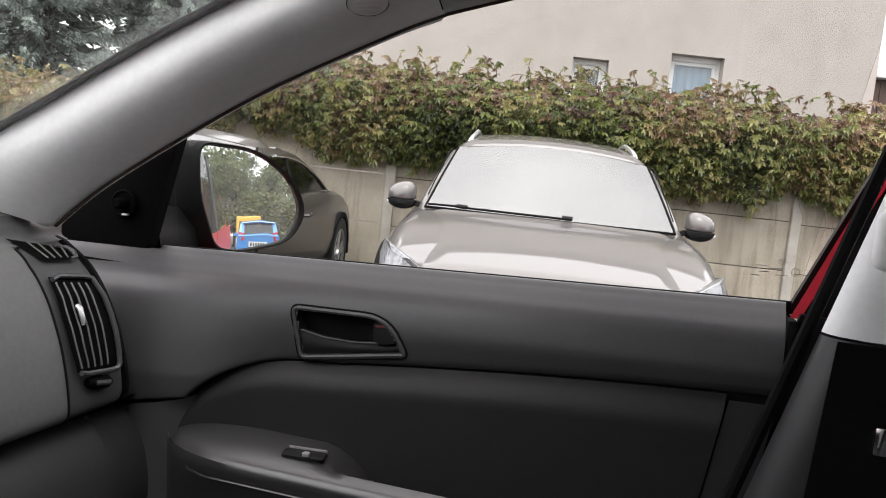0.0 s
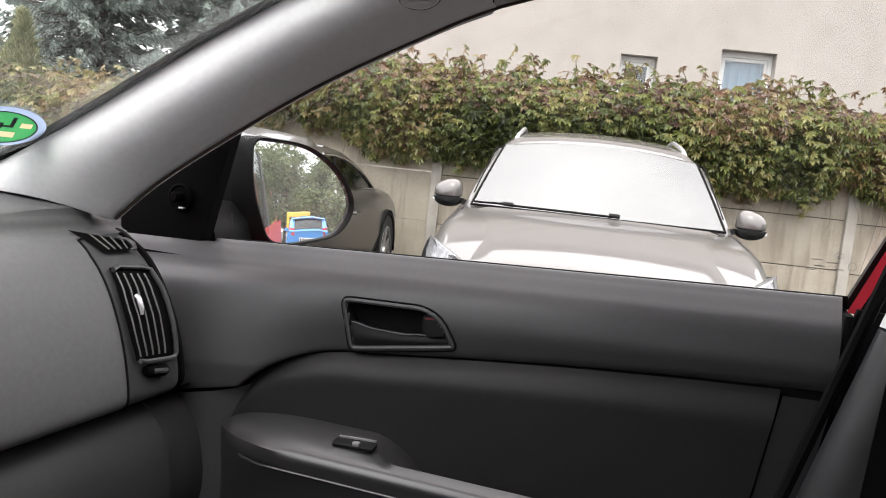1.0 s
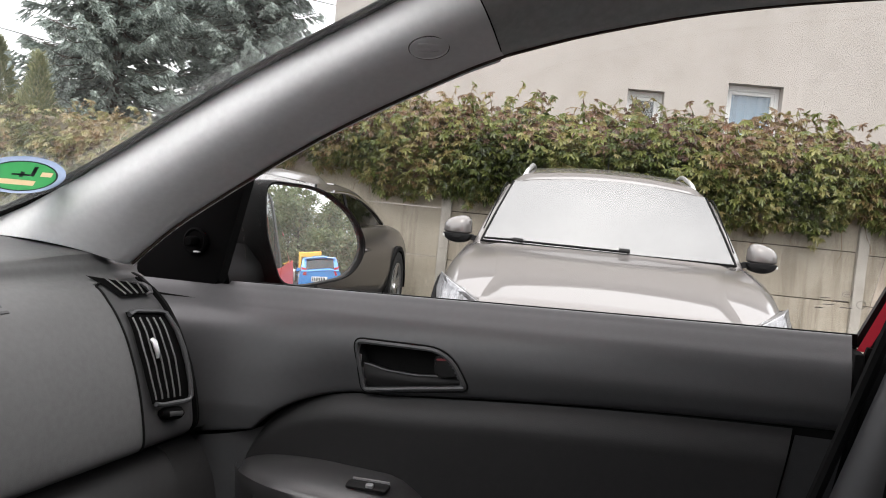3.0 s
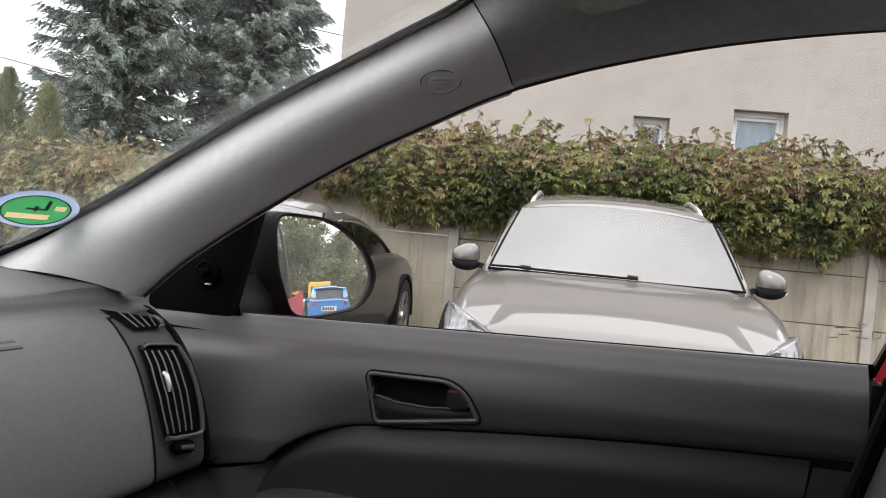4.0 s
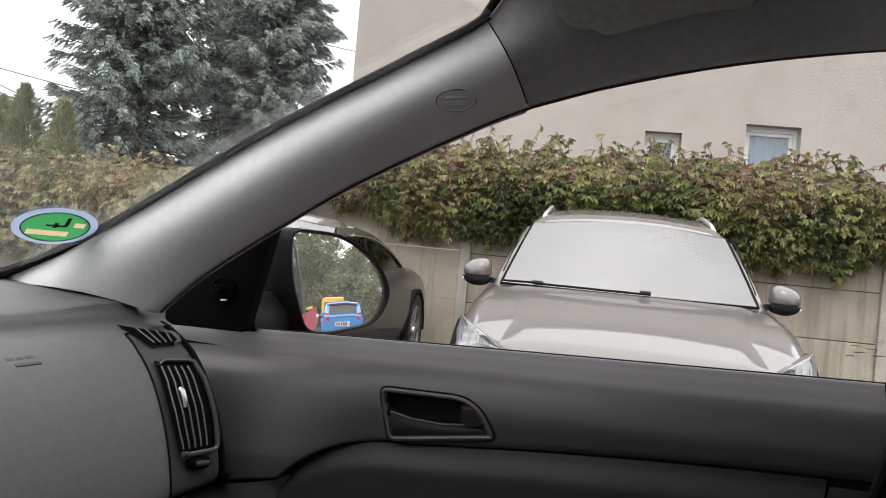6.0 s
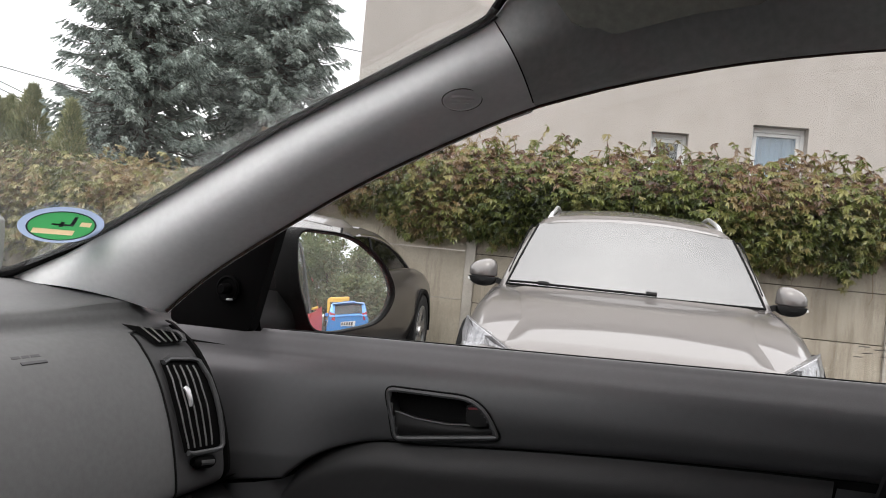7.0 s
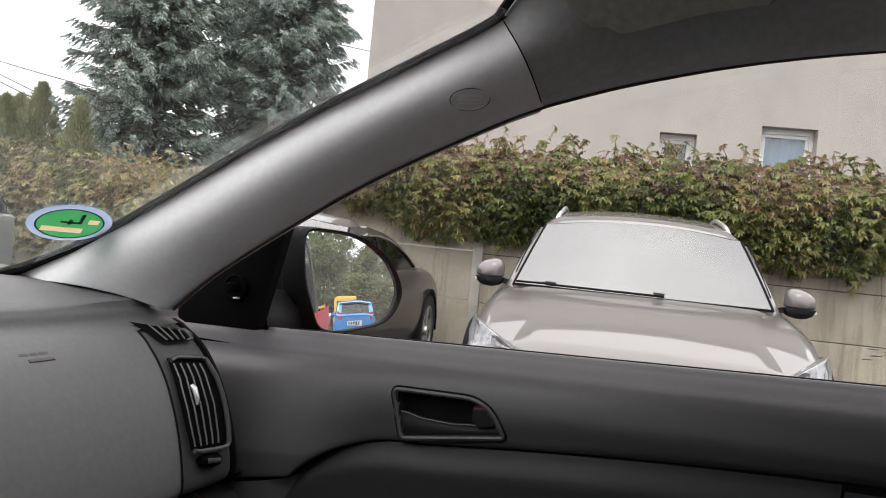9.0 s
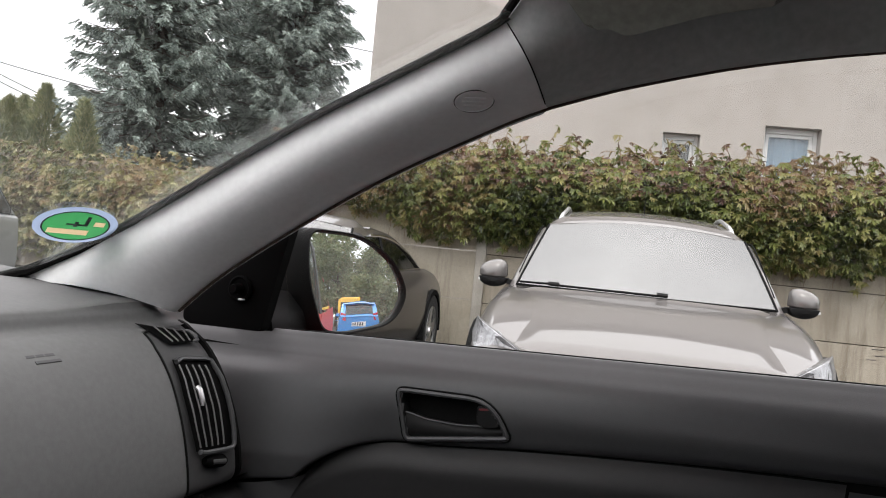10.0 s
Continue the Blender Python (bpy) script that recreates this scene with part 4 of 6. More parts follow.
flank(1.128, 1, "rear_flank", 0.18, 2.35)
flank(-0.628, -1, "far_flank", -0.95, 2.35)
part("front_wing", grid(14, 10, lambda u, v: (-1.85 + 0.88 * u, 1.12 + 0.03 * math.sin(v * math.pi) - 0.12 * (1 - u) ** 2, 0.28 * v + (0.80 + 0.14 * u) * (1 - v)), (0, -0.012, 0)), M_RED, CAR)
part("bonnet", grid(14, 16, lambda u, v: (-1.9 + 0.82 * u, MID - 0.85 + 1.70 * v, 0.80 + 0.16 * u + 0.03 * math.sin(v * math.pi) - 0.02), (0, 0, -0.01)), M_RED, CAR)
part("tailgate", grid(12, 12, lambda u, v: (2.35 - 0.3 * max(0, u - 0.45), MID + (2 * v - 1) * (0.84 - 0.18 * u), 0.3 + 0.72 * u), (-0.012, 0, 0)), M_RED, CAR)
part("rear_window", grid(6, 8, lambda u, v: (2.18 - 0.16 * u, MID + (2 * v - 1) * (0.74 - 0.08 * u), 1.02 + 0.34 * u), (0.004, 0, 0)), M_TINT, CAR)
for s, y in ((1, 1.10), (-1, -0.60)):
    part("quarter_pillar", loft([[(1.30 + 0.16 * k + a, y - s * 0.10 * k + b * s, 1.04 + 0.33 * k) for a, b in ((0, 0), (0.62 - 0.35 * k, -0.02), (0.62 - 0.35 * k, -0.06), (0, -0.05))] for k in (0, 0.25, 0.5, 0.75, 1)]), M_RED, CAR)
    part("rear_side_window", grid(10, 5, lambda u, v: (0.40 + 0.95 * u + 0.06 * v, y - s * (0.005 + 0.08 * v), sill_z(0.4 + 0.95 * u) + (rail_z(0.4 + 0.95 * u) + 0.03 - sill_z(0.4 + 0.95 * u)) * v), (0, -s * 0.004, 0)), M_TINT, CAR)
part("far_door_trim", grid(30, 14, lambda u, v: (-1.0 + 2.9 * u, -0.55 + 0.03 * v, 0.30 + (sill_z(-1.0 + 2.9 * u) - 0.30) * v), (0, -0.02, 0)), M_TRIM, CAR)
part("far_pillar", loft([[(-1.0 + 0.74 * k + a, -0.36 + 0.05 * k + b, 0.99 + 0.33 * k) for a, b in ((0, 0), (0.10, -0.10), (0.06, -0.14), (-0.05, -0.06))] for k in (0, 0.25, 0.5, 0.75, 1)]), M_PILLAR, CAR)
part("far_centre_pillar", box(0.18, 0.42, -0.52, -0.44, 0.30, 1.37, 0.02), M_PILLAR, CAR)
# front seats, out of view, added to block light on the rear door trim
part("passenger_seat_back", loft([[(x + a, 0.52 + b * w, z) for a, b in ((-0.05, -1), (0.08, -1), (0.08, 1), (-0.05, 1))] for z, x, w in ((0.45, 0.36, 0.24), (0.8, 0.44, 0.25), (1.0, 0.50, 0.21), (1.04, 0.51, 0.12), (1.22, 0.55, 0.12))]), M_SEAT, CAR)
part("passenger_seat_cushion", box(-0.12, 0.40, 0.28, 0.76, 0.30, 0.50, 0.04, 3), M_SEAT, CAR)
part("driver_seat_back", loft([[(x + a, -0.13 + b * w, z) for a, b in ((-0.05, -1), (0.08, -1), (0.08, 1), (-0.05, 1))] for z, x, w in ((0.45, 0.30, 0.25), (0.8, 0.38, 0.26), (1.02, 0.44, 0.22), (1.06, 0.45, 0.12), (1.25, 0.49, 0.12))]), M_SEAT, CAR)
part("cabin_floor", box(-1.1, 2.3, -0.60, 1.08, 0.24, 0.29, 0.005), M_SEAT, CAR)
part("rear_seat_back", box(1.35, 1.55, -0.45, 0.95, 0.30, 1.0, 0.06, 3), M_SEAT, CAR)
part("cowl", box(-1.25, -1.0, -0.45, 0.95, 0.80, 0.985, 0.01), M_BLACKMATT, CAR)

# door mirror, with slightly bowed glass that looks back along the flank
MC = Vector((-0.672, 1.262, 1.037))
TO_EYE = (Vector((0, 0, 1.12)) - MC).normalized()
_a, _e = radians(3.2), radians(6.6)
BACK = Vector((math.cos(_a) * math.cos(_e), math.sin(_a) * math.cos(_e), math.sin(_e)))
MN = (TO_EYE + BACK).normalized()
M_ACROSS = Vector((0, 0, 1)).cross(MN).normalized()
MIRROR_AT = frame_of(MC, M_ACROSS, MN.cross(M_ACROSS))
GLASS_OUT = round_poly([(-0.096, 0.080), (0.010, 0.0765), (0.074, 0.036), (0.101, -0.016), (0.073, -0.068), (-0.020, -0.085), (-0.064, -0.081), (-0.093, 0.0)], [0.026, 0.036, 0.028, 0.024, 0.032, 0.018, 0.018, 0.03], 6)
M_RADIUS = 1.4


def mirror_rings(outline, shrinks, depth_of):
    rings = []
    for f, lift, *shift in shrinks:
        rings.append([(x * f + sum(shift), y * f, lift + depth_of(x * f, y * f)) for x, y in outline])
    return rings


bow = lambda x, y: -(x * x + y * y) / (2 * M_RADIUS)
MH = part("door_mirror", loft([[MIRROR_AT @ Vector(p) for p in r] for r in mirror_rings(GLASS_OUT, ((1.035, -0.006), (1.05, 0.006), (1.08, 0.007), (1.11, 0.0, -0.003), (1.13, -0.02, -0.012), (1.12, -0.05, -0.026), (1.03, -0.085, -0.04), (0.78, -0.11, -0.05), (0.35, -0.122, -0.05)), lambda x, y: 0)], cap=False), M_HOUSING, CAR, "black door mirror housing with bowed glass")
part("mirror_glass", loft([[MIRROR_AT @ Vector(p) for p in r] for r in mirror_rings(GLASS_OUT, tuple((f, 0.0) for f in (1.045, 0.9, 0.75, 0.6, 0.45, 0.3, 0.15, 0.002)), bow)], cap=False), M_MIRROR, MH, "", 180)
part("mirror_foot", loft([[(-0.755 + a * (1 - 0.1 * k), 1.085 + 0.14 * k, 0.958 + b * (1 + 0.15 * k)) for a, b in ((-0.05, -0.02), (0.03, -0.02), (0.036, 0.0), (0.03, 0.022), (0.0, 0.05), (-0.04, 0.05))] for k in (0, 0.35, 0.7, 1.0)]), M_HOUSING, MH, "", 50)
for s in (-1, 1):
    for x in (-1.35, 1.30):
        wheel(CAR, s * 0.885, x, 0.31, s, Matrix(((0, 1, 0, 0), (1, 0, 0, MID), (0, 0, 1, 0), (0, 0, 0, 1))))
part("front_bumper", loft([[(-1.95 + a, MID + 0.86 * k - 0.0, z) for a, z in ((0.10 + 0.25 * k * k, 0.25), (0.10 + 0.25 * k * k, 0.72), (0.02 + 0.25 * k * k, 0.60), (0.0 + 0.25 * k * k, 0.40))] for k in (-1, -0.8, -0.5, 0, 0.5, 0.8, 1)]), M_RED, CAR)


# ---- parked cars: built with their nose at y = 0, the tail at +y ----
WALLS = Matrix.Rotation(radians(15), 4, "Z")


def parked_car(label, m, paint, q, name="parked_car"):
    """q: the measures of the car in metres; lists are (y, value) along its length."""
    car = thing(name, m, label, "car", "parked cars")
    L, W = q["length"], q["half"]
    shoulder, plan = q["shoulder"], q["plan"]

    def shoulder_round(w, zs, y):
        if y < q.get("round_nose", 0.0):
            f = 1 - y / q["round_nose"] * 0.6
            return [(0.996 * w, max(0.545, zs - 0.05 - 0.15 * f)), (0.98 * w, max(0.56, zs - 0.03 - 0.09 * f)), (0.945 * w, max(0.575, zs - 0.012 - 0.04 * f)), (0.86 * w, zs)]
        if q.get("round"):
            return [(0.992 * w, 0.55 + 0.35 * (zs - 0.55)), (0.965 * w, zs - 0.10), (0.91 * w, zs - 0.03), (0.83 * w, zs)]
        return [(0.995 * w, 0.55 + 0.45 * (zs - 0.55)), (0.98 * w, zs - 0.05), (0.955 * w, zs - 0.015), (0.91 * w, zs)]

    def ring(y):
        w, zs = W * curve_at(plan, y), line_at(shoulder, y)
        half = [(0, 0.24), (0.75 * w, 0.24), (0.93 * w, 0.28), (0.985 * w, 0.40), (w, 0.52), *shoulder_round(w, zs, y), (0.6 * w, zs - 0.005), (0, zs - 0.005)]
        return [(x, y, z) for x, z in half] + [(-x, y, z) for x, z in half[-2:0:-1]]
    stations = sorted({0.0, 0.03, 0.09, 0.18, 0.3, 0.45, 0.65, 0.9, 1.15, L - 0.02, L - 0.08, L - 0.2, L - 0.4, L - 0.7, L} | {1.4 + 0.35 * k for k in range(int((L - 2.2) / 0.35))})
    body = part("body", loft([ring(y) for y in stations]), paint, car, "", 40)
    # bonnet, with a raised middle and a crease on each side
    y0, y1 = q["bonnet"]

    def bonnet(u, v):
        t = 2 * v - 1
        y = y0 + (y1 - y0) * u + 0.16 * t * t * (0.25 + 0.75 * u)
        w = q["bonnet_half"][0] * (1 - u) + q["bonnet_half"][1] * u
        z0, z1 = q["bonnet_z"]
        z = z0 + (z1 - z0) * (0.6 * (1 - (1 - u) ** 2) + 0.4 * u) - 0.05 * max(0.0, 0.06 - u) / 0.06 + 0.012 * max(0.0, (u - 0.90) / 0.10) ** 1.4 - 0.018 * t * t - 0.050 * max(0.0, abs(t) - 0.80) / 0.20 * (0.4 + 0.6 * u)
        return (w * t, y, z)
    part("bonnet", grid(28, 48, bonnet, (0, 0.004, -0.02)), paint, body, "", 50)
    for v in (0, 1):
        part("bonnet_gap", tube([Vector(bonnet(0.06 + 0.92 * i / 16, v)) + Vector((0, 0, 0.001)) for i in range(17)], 0.0035, 6), M_BLACKMATT, body)
    # windscreen
    bz, tz, by, ty = q["screen"]
    bw, tw = q["screen_half"]

    def pane(u, v):
        t = 2 * v - 1
        b = Vector((bw * t, by + 0.24 * t * t, bz - 0.008 * t * t))
        a = Vector((tw * t, ty + 0.10 * t * t, tz - 0.055 * t * t))
        return b * (1 - u) + a * u + Vector((0, -0.03, 0.03)) * math.sin(u * math.pi) * 0.25
    glass = part("windscreen", grid(16, 24, pane, (0, 0.003, -0.005)), M_SCREEN, car)
    glass.visible_shadow = False
    part("screen_edge", tube([pane(1 - i / 12, 0) for i in range(13)] + [pane(0, i / 20) for i in range(1, 20)] + [pane(i / 12, 1) for i in range(13)], 0.008, 6), M_BLACKMATT, glass)
    # roof
    ry, rz = q["roof_end"]

    def roof(u, v):
        t = 2 * v - 1
        y = (ty + 0.10 * t * t) * (1 - u) + ry * u
        zc = tz + q.get("lip", 0.0) * min(1.0, u / 0.05) + (q["height"] - tz) * math.sin(min(1, u * 1.6) * math.pi / 2) - (q["height"] - rz) * max(0, (u - 0.5) / 0.5) ** 2
        return (t * (tw * (1 - u) + q["roof_half"] * u + 0.02), y, zc - 0.055 * t * t - 0.05 * max(0, abs(t) - 0.88) / 0.12)
    part("roof", grid(20, 30, roof, (0, 0, -0.03)), paint, car, "", 50)
    bl = lambda y: line_at(shoulder, y)
    yb, belt = q["tail_base"], q.get("belt", 0.90)
    arc = lambda y: q.get("arc", 0.0) * math.sin(math.pi * min(1.0, max(0.0, (y - ry) / (yb - ry))))
    for s in (-1, 1):
        a0, a1 = Vector((s * (bw + 0.03), by + 0.26, bz - 0.03)), Vector((s * (tw + 0.024), ty + 0.12, tz - 0.080))
        part("front_pillar", loft([[lerp(a0, a1, k) + Vector((s * dx, dy, dz)) + Vector((s * 0.003, -0.008, 0.010)) * math.sin(k * math.pi) for dx, dy, dz in ((-0.016, -0.005, -0.003), (-0.004, -0.005, 0.002), (0.016, 0.006, 0.000), (0.032, 0.035, -0.010), (0.036, 0.075, -0.022), (0.01, 0.095, -0.028), (-0.03, 0.03, -0.025))] for k in (0, 0.15, 0.3, 0.5, 0.7, 0.85, 1)] + [[a1 + Vector((s * dx, dy + 0.14, dz - 0.012)) for dx, dy, dz in ((-0.03, 0.0, -0.006), (-0.018, 0.0, 0.0), (-0.006, 0.01, -0.002), (0.006, 0.03, -0.012), (0.010, 0.05, -0.022), (0.0, 0.06, -0.028), (-0.04, 0.02, -0.025))]]), M_BLACK if q.get("chrome") else paint, car)
        r0, r1 = Vector((s * W * (belt - 0.04), yb, bl(yb))), Vector((s * (q["roof_half"] + 0.01), ry, rz - 0.08))
        part("rear_pillar", loft([[lerp(r0, r1, k) + Vector((s * dx, dy, arc(yb + (ry - yb) * k))) for dx, dy in ((-0.05, 0.10), (0.02, 0.05), (0.03, -0.12), (-0.04, -0.14))] for k in (0, 0.12, 0.25, 0.38, 0.5, 0.62, 0.75, 0.88, 1)]), paint, car)
        gy = lambda u: (by + 0.40) * (1 - u) + (yb - 0.05) * u

        def side(u, v):
            y = gy(u)
            top = min(line_at([(a1.y, a1.z), (ry, rz - 0.08)], y), line_at([(a0.y, a0.z), (a1.y, a1.z)], y), line_at([(ry, rz - 0.08), (yb, bl(yb))], y) + arc(y) if y > ry else 9) + 0.005
            top -= q.get("band", 0.0)
            z = bl(y) - 0.01 + (max(top, bl(y)) - bl(y) + 0.01) * v
            k = (z - bl(y)) / (q["height"] - bl(y))
            return (s * (W * belt - (W * (belt - 0.02) - q["roof_half"] - 0.02) * k), y, z)
        if q.get("band"):
            part("roof_side", grid(24, 4, lambda u, v: Vector(side(u, 1)) + Vector((-s * 0.035 * v, 0, (q["band"] + 0.03) * v)), (-s * 0.006, 0, -0.004)), paint, car, "", 60)
        w = part("side_window", grid(24, 6, side, (-s * 0.004, 0, 0)), M_TINT, car, "dark side window")
        part("window_trim", tube([Vector(side(i / 24, 1)) + Vector((s * 0.006, 0, 0.008)) for i in range(8 if q.get("chrome") else 0, 25)] + [Vector(side(1 - i / 24, 0)) + Vector((s * 0.008, 0, 0.012)) for i in range(0, 17 if q.get("chrome") else 25)], 0.009 if q.get("chrome") else 0.005, 6), M_CHROME if q.get("chrome") else M_BLACKMATT, w)
        yc = (gy(0) + gy(1)) / 2
        part("centre_pillar", loft([[Vector(side(0.46 + d, v)) + Vector((s * e, 0, 0)) for d, e in ((0, 0.004), (0.03, 0.004), (0.03, -0.02), (0, -0.02))] for v in (0, 0.5, 1)]), M_BLACKMATT, w)
        if q.get("rails"):
            pts = [(s * 0.63, ty + 0.22, tz - 0.045), (s * 0.615, ty + 0.32, tz + 0.03), (s * 0.60, ty + 0.48, q["rails"] - 0.02), (s * 0.60, ty + 0.9, q["rails"] + 0.03), (s * 0.60, ry - 0.5, q["rails"]), (s * 0.60, ry - 0.25, q["rails"] - 0.07)]
            part("roof_rail", tube([along(pts, i / 30) for i in range(31)], 0.016, 8), M_SILVER, car, "silver roof rail")
        # door mirror: painted cap over a black bowl
        mx, my, mz = s * (W - 0.055 - q.get("fold", 0.0)), by + 0.40, q["mirror_z"]
        cap = lambda f, dz: [(mx + s * (0.095 + 0.095 * f * math.cos(a * math.pi / 12)), my + dz, mz - 0.01 + (0.104 - 0.024 * math.cos(a * math.pi / 12)) * f * max(0.0, math.sin(a * math.pi / 12)) ** 0.5 - 0.025 * f * max(0.0, -math.sin(a * math.pi / 12))) for a in range(24)]
        mir = part("door_mirror", loft([cap(0.25, -0.10), cap(0.6, -0.092), cap(0.85, -0.07), cap(0.98, -0.035), cap(1.0, 0.0), cap(0.94, 0.015)]), paint, car, "", 60)
        low = lambda f, dz: [(mx + s * (0.090 + 0.10 * f * math.cos(a * math.pi / 12)), my + dz, mz - 0.028 + 0.004 * math.sin(a * math.pi / 12) + min(0.0, 0.058 * f * math.sin(a * math.pi / 12))) for a in range(24)]
        part("mirror_bowl", loft([low(0.4, -0.104), low(0.88, -0.082), low(1.02, -0.04), low(1.03, 0.012)]), M_BLACK, mir)
        part("mirror_arm", loft([[(mx - s * 0.06 + s * 0.10 * k, my - 0.02 + d, mz - 0.075 + e + 0.02 * k) for d, e in ((-0.03, 0), (0.03, 0), (0.03, 0.035), (-0.03, 0.035))] for k in (0, 1)]), M_BLACK, mir)
        part("indicator", box(min(mx + s * 0.14, mx + s * 0.188), max(mx + s * 0.14, mx + s * 0.188), my - 0.078, my - 0.03, mz - 0.052, mz - 0.036, 0.004), M_WHITE, mir)
        # headlight
        hx, hy, hz = q["lamp"]
        lamp_o = [(s * (hx + a * q.get("lamp_wide", 1.12)), hy + b - 0.03, hz + c) for a, b, c in ((0.0, 0.0, 0.0), (0.11, 0.05, 0.07), (0.23, 0.20, 0.125), (0.275, 0.34, 0.135), (0.285, 0.30, 0.06), (0.26, 0.16, -0.01), (0.15, 0.03, -0.035))]
        hb = bmesh.new()
        c0 = sum((Vector(p) for p in lamp_o), Vector()) / 7
        out = Vector((s * 0.45, -0.8, 0.35)).normalized()
        loft([[Vector(p) - out * 0.05 for p in lamp_o], [Vector(p) + out * 0.012 for p in lamp_o], [lerp(p, c0, 0.10) + out * 0.022 for p in lamp_o], [lerp(p, c0, 0.5) + out * 0.032 for p in lamp_o]], hb)
        lamp = part("headlight", hb, M_LAMP, car, "clear headlight with bright reflector", 30)
        for cx, rr in ((0.40, 0.036), (0.70, 0.030)):
            c1 = lerp(lerp(lamp_o[0], lamp_o[1], 0.5), lerp(lamp_o[3], lamp_o[4], 0.5), cx) + out * 0.026 + Vector((0, 0, -0.012))
            ax = out.cross(Vector((0, 0, 1))).normalized()
            ay = ax.cross(out)
            part("lamp_bowl", loft([[c1 + ax * rr * f * math.cos(a * math.pi / 9) + ay * rr * f * math.sin(a * math.pi / 9) + out * d for a in range(18)] for f, d in ((1.0, -0.004), (1.0, 0.004), (0.86, 0.004), (0.5, -0.004), (0.1, -0.008))]), M_SILVER, lamp)
        for k in range(7):
            e = lerp(lerp(lamp_o[0], lamp_o[6], 0.6), lamp_o[5], 0.12 + 0.12 * k) + out * 0.029
            f = lerp(lamp_o[1], lamp_o[3], 0.10 + 0.12 * k) + out * 0.024
            part("lamp_rib", tube([lerp(e, f, 0.12), lerp(e, f, 0.5) + out * 0.006, lerp(e, f, 0.85)], 0.0022, 5), M_SLAT, lamp)
        part("lamp_edge", tube([Vector(p) + out * 0.010 for p in lamp_o + lamp_o[:1]], 0.004, 6), M_SLAT, lamp)
        for yw in (q["axles"]):
            wheel(car, s * (W - 0.005), yw, q.get("wheel", 0.32), s)
            part("wheel_arch", loft([[(s * (W * curve_at(plan, yw) + e), yw + rr * math.cos(a * math.pi / 12), 0.32 + rr * math.sin(a * math.pi / 12)) for a in range(13)] + [(s * (W - 0.2), yw + rr * math.cos(a * math.pi / 12), 0.32 + rr * math.sin(a * math.pi / 12)) for a in range(12, -1, -1)] for rr, e in ((0.345, 0.003), (0.385, 0.003))]), M_BLACKMATT, car)
        part("tail_light", loft([[(s * (W * (q.get("tail_in", 0.58) + 0.26 * k) * curve_at(plan, L)), L - 0.01 + d - 0.03 * k, q.get("tail_z", 0.66) + 0.05 * k + e) for d, e in ((-0.06, 0), (0.03, 0), (0.02, q.get("tail_tall", 0.15)), (-0.06, q.get("tail_tall", 0.15) + 0.02))] for k in (0, 0.5, 1)]), M_TAIL, car)
        hd = q.get("handle", 0.3)
        part("door_handle", tube([(s * (W + 0.002), yc + hd, bl(yc) - 0.13), (s * (W + 0.03), yc + hd + 0.03, bl(yc) - 0.13), (s * (W + 0.03), yc + hd + 0.16, bl(yc) - 0.13), (s * (W + 0.002), yc + hd + 0.19, bl(yc) - 0.13)], 0.012, 6), paint, car)
    # rear screen and plate
    rear = lambda u, v: Vector(((2 * v - 1) * (W * 0.84 * (1 - u) + (q["roof_half"] - 0.01) * u), (yb + 0.12) * (1 - u) + (ry + 0.03) * u, (bl(yb) - 0.02) * (1 - u) + (rz - 0.03) * u + arc(yb + (ry - yb) * u)))
    part("tailgate_panel", grid(8, 12, rear, (0, -0.02, -0.01)), paint, car)
    part("rear_screen", grid(8, 12, lambda u, v: rear(0.12 + 0.72 * u, 0.5 + (v - 0.5) * (0.78 + 0.04 * u)) + Vector((0, 0.008, 0.006)), (0, 0.004, 0.004)), M_TINT, car, "dark rear screen")
    if q.get("spoiler"):
        part("roof_spoiler", loft([[(k * q["roof_half"], ry + d, rz + e - 0.03 * k * k) for d, e in ((-0.08, 0.0), (0.10, -0.02), (0.16, -0.045), (0.0, -0.05))] for k in (-0.95, -0.5, 0, 0.5, 0.95)]), paint, car)
    pz = q.get("plate_z", 0.72)
    plate = part("number_plate", box(-0.26, 0.26, L - 0.002, L + 0.012, pz - 0.055, pz + 0.055, 0.003), M_PLATE, car, "white plate with plain bars")
    for k in range(6):
        part("plate_bar", box(-0.21 + 0.07 * k, -0.165 + 0.07 * k, L + 0.012, L + 0.015, pz - 0.035, pz + 0.035), M_BAR, plate)
    part("grille", box(-0.45, 0.45, -0.012, 0.05, 0.42, 0.56, 0.012), M_BLACK, car)
    part("grille_bar", box(-0.50, 0.50, -0.02, 0.05, 0.565, 0.60, 0.008), M_CHROME, car)
    # cabin seen through the glass
    part("cabin_floor", box(-W * 0.8, W * 0.8, by + 0.1, yb, 0.42, 0.46), M_SEAT, car)
    part("fascia", box(-bw + 0.06, bw - 0.06, by + 0.14, by + 0.55, bz - 0.2, bz - 0.035, 0.04, 3), M_PAD, car)
    for x in (-0.36, 0.36):
        seat = part("seat", loft([[(x + a * w, y + b, z) for a, b in ((-1, -0.05), (1, -0.05), (1, 0.07), (-1, 0.07))] for z, y, w in ((0.5, by + 1.1, 0.24), (0.8, by + 1.18, 0.25), (bz + 0.1, by + 1.28, 0.2), (bz + 0.14, by + 1.3, 0.11), (bz + 0.3, by + 1.34, 0.11))]), M_SEAT, car)
    sc = Vector((0.36, by + 0.62, bz + 0.02))
    part("steering_wheel", tube([sc + Vector((0.185 * math.cos(a * math.pi / 12), -0.08 * math.sin(a * math.pi / 12), 0.17 * math.sin(a * math.pi / 12))) for a in range(25)], 0.015, 8), M_TRIM, car)
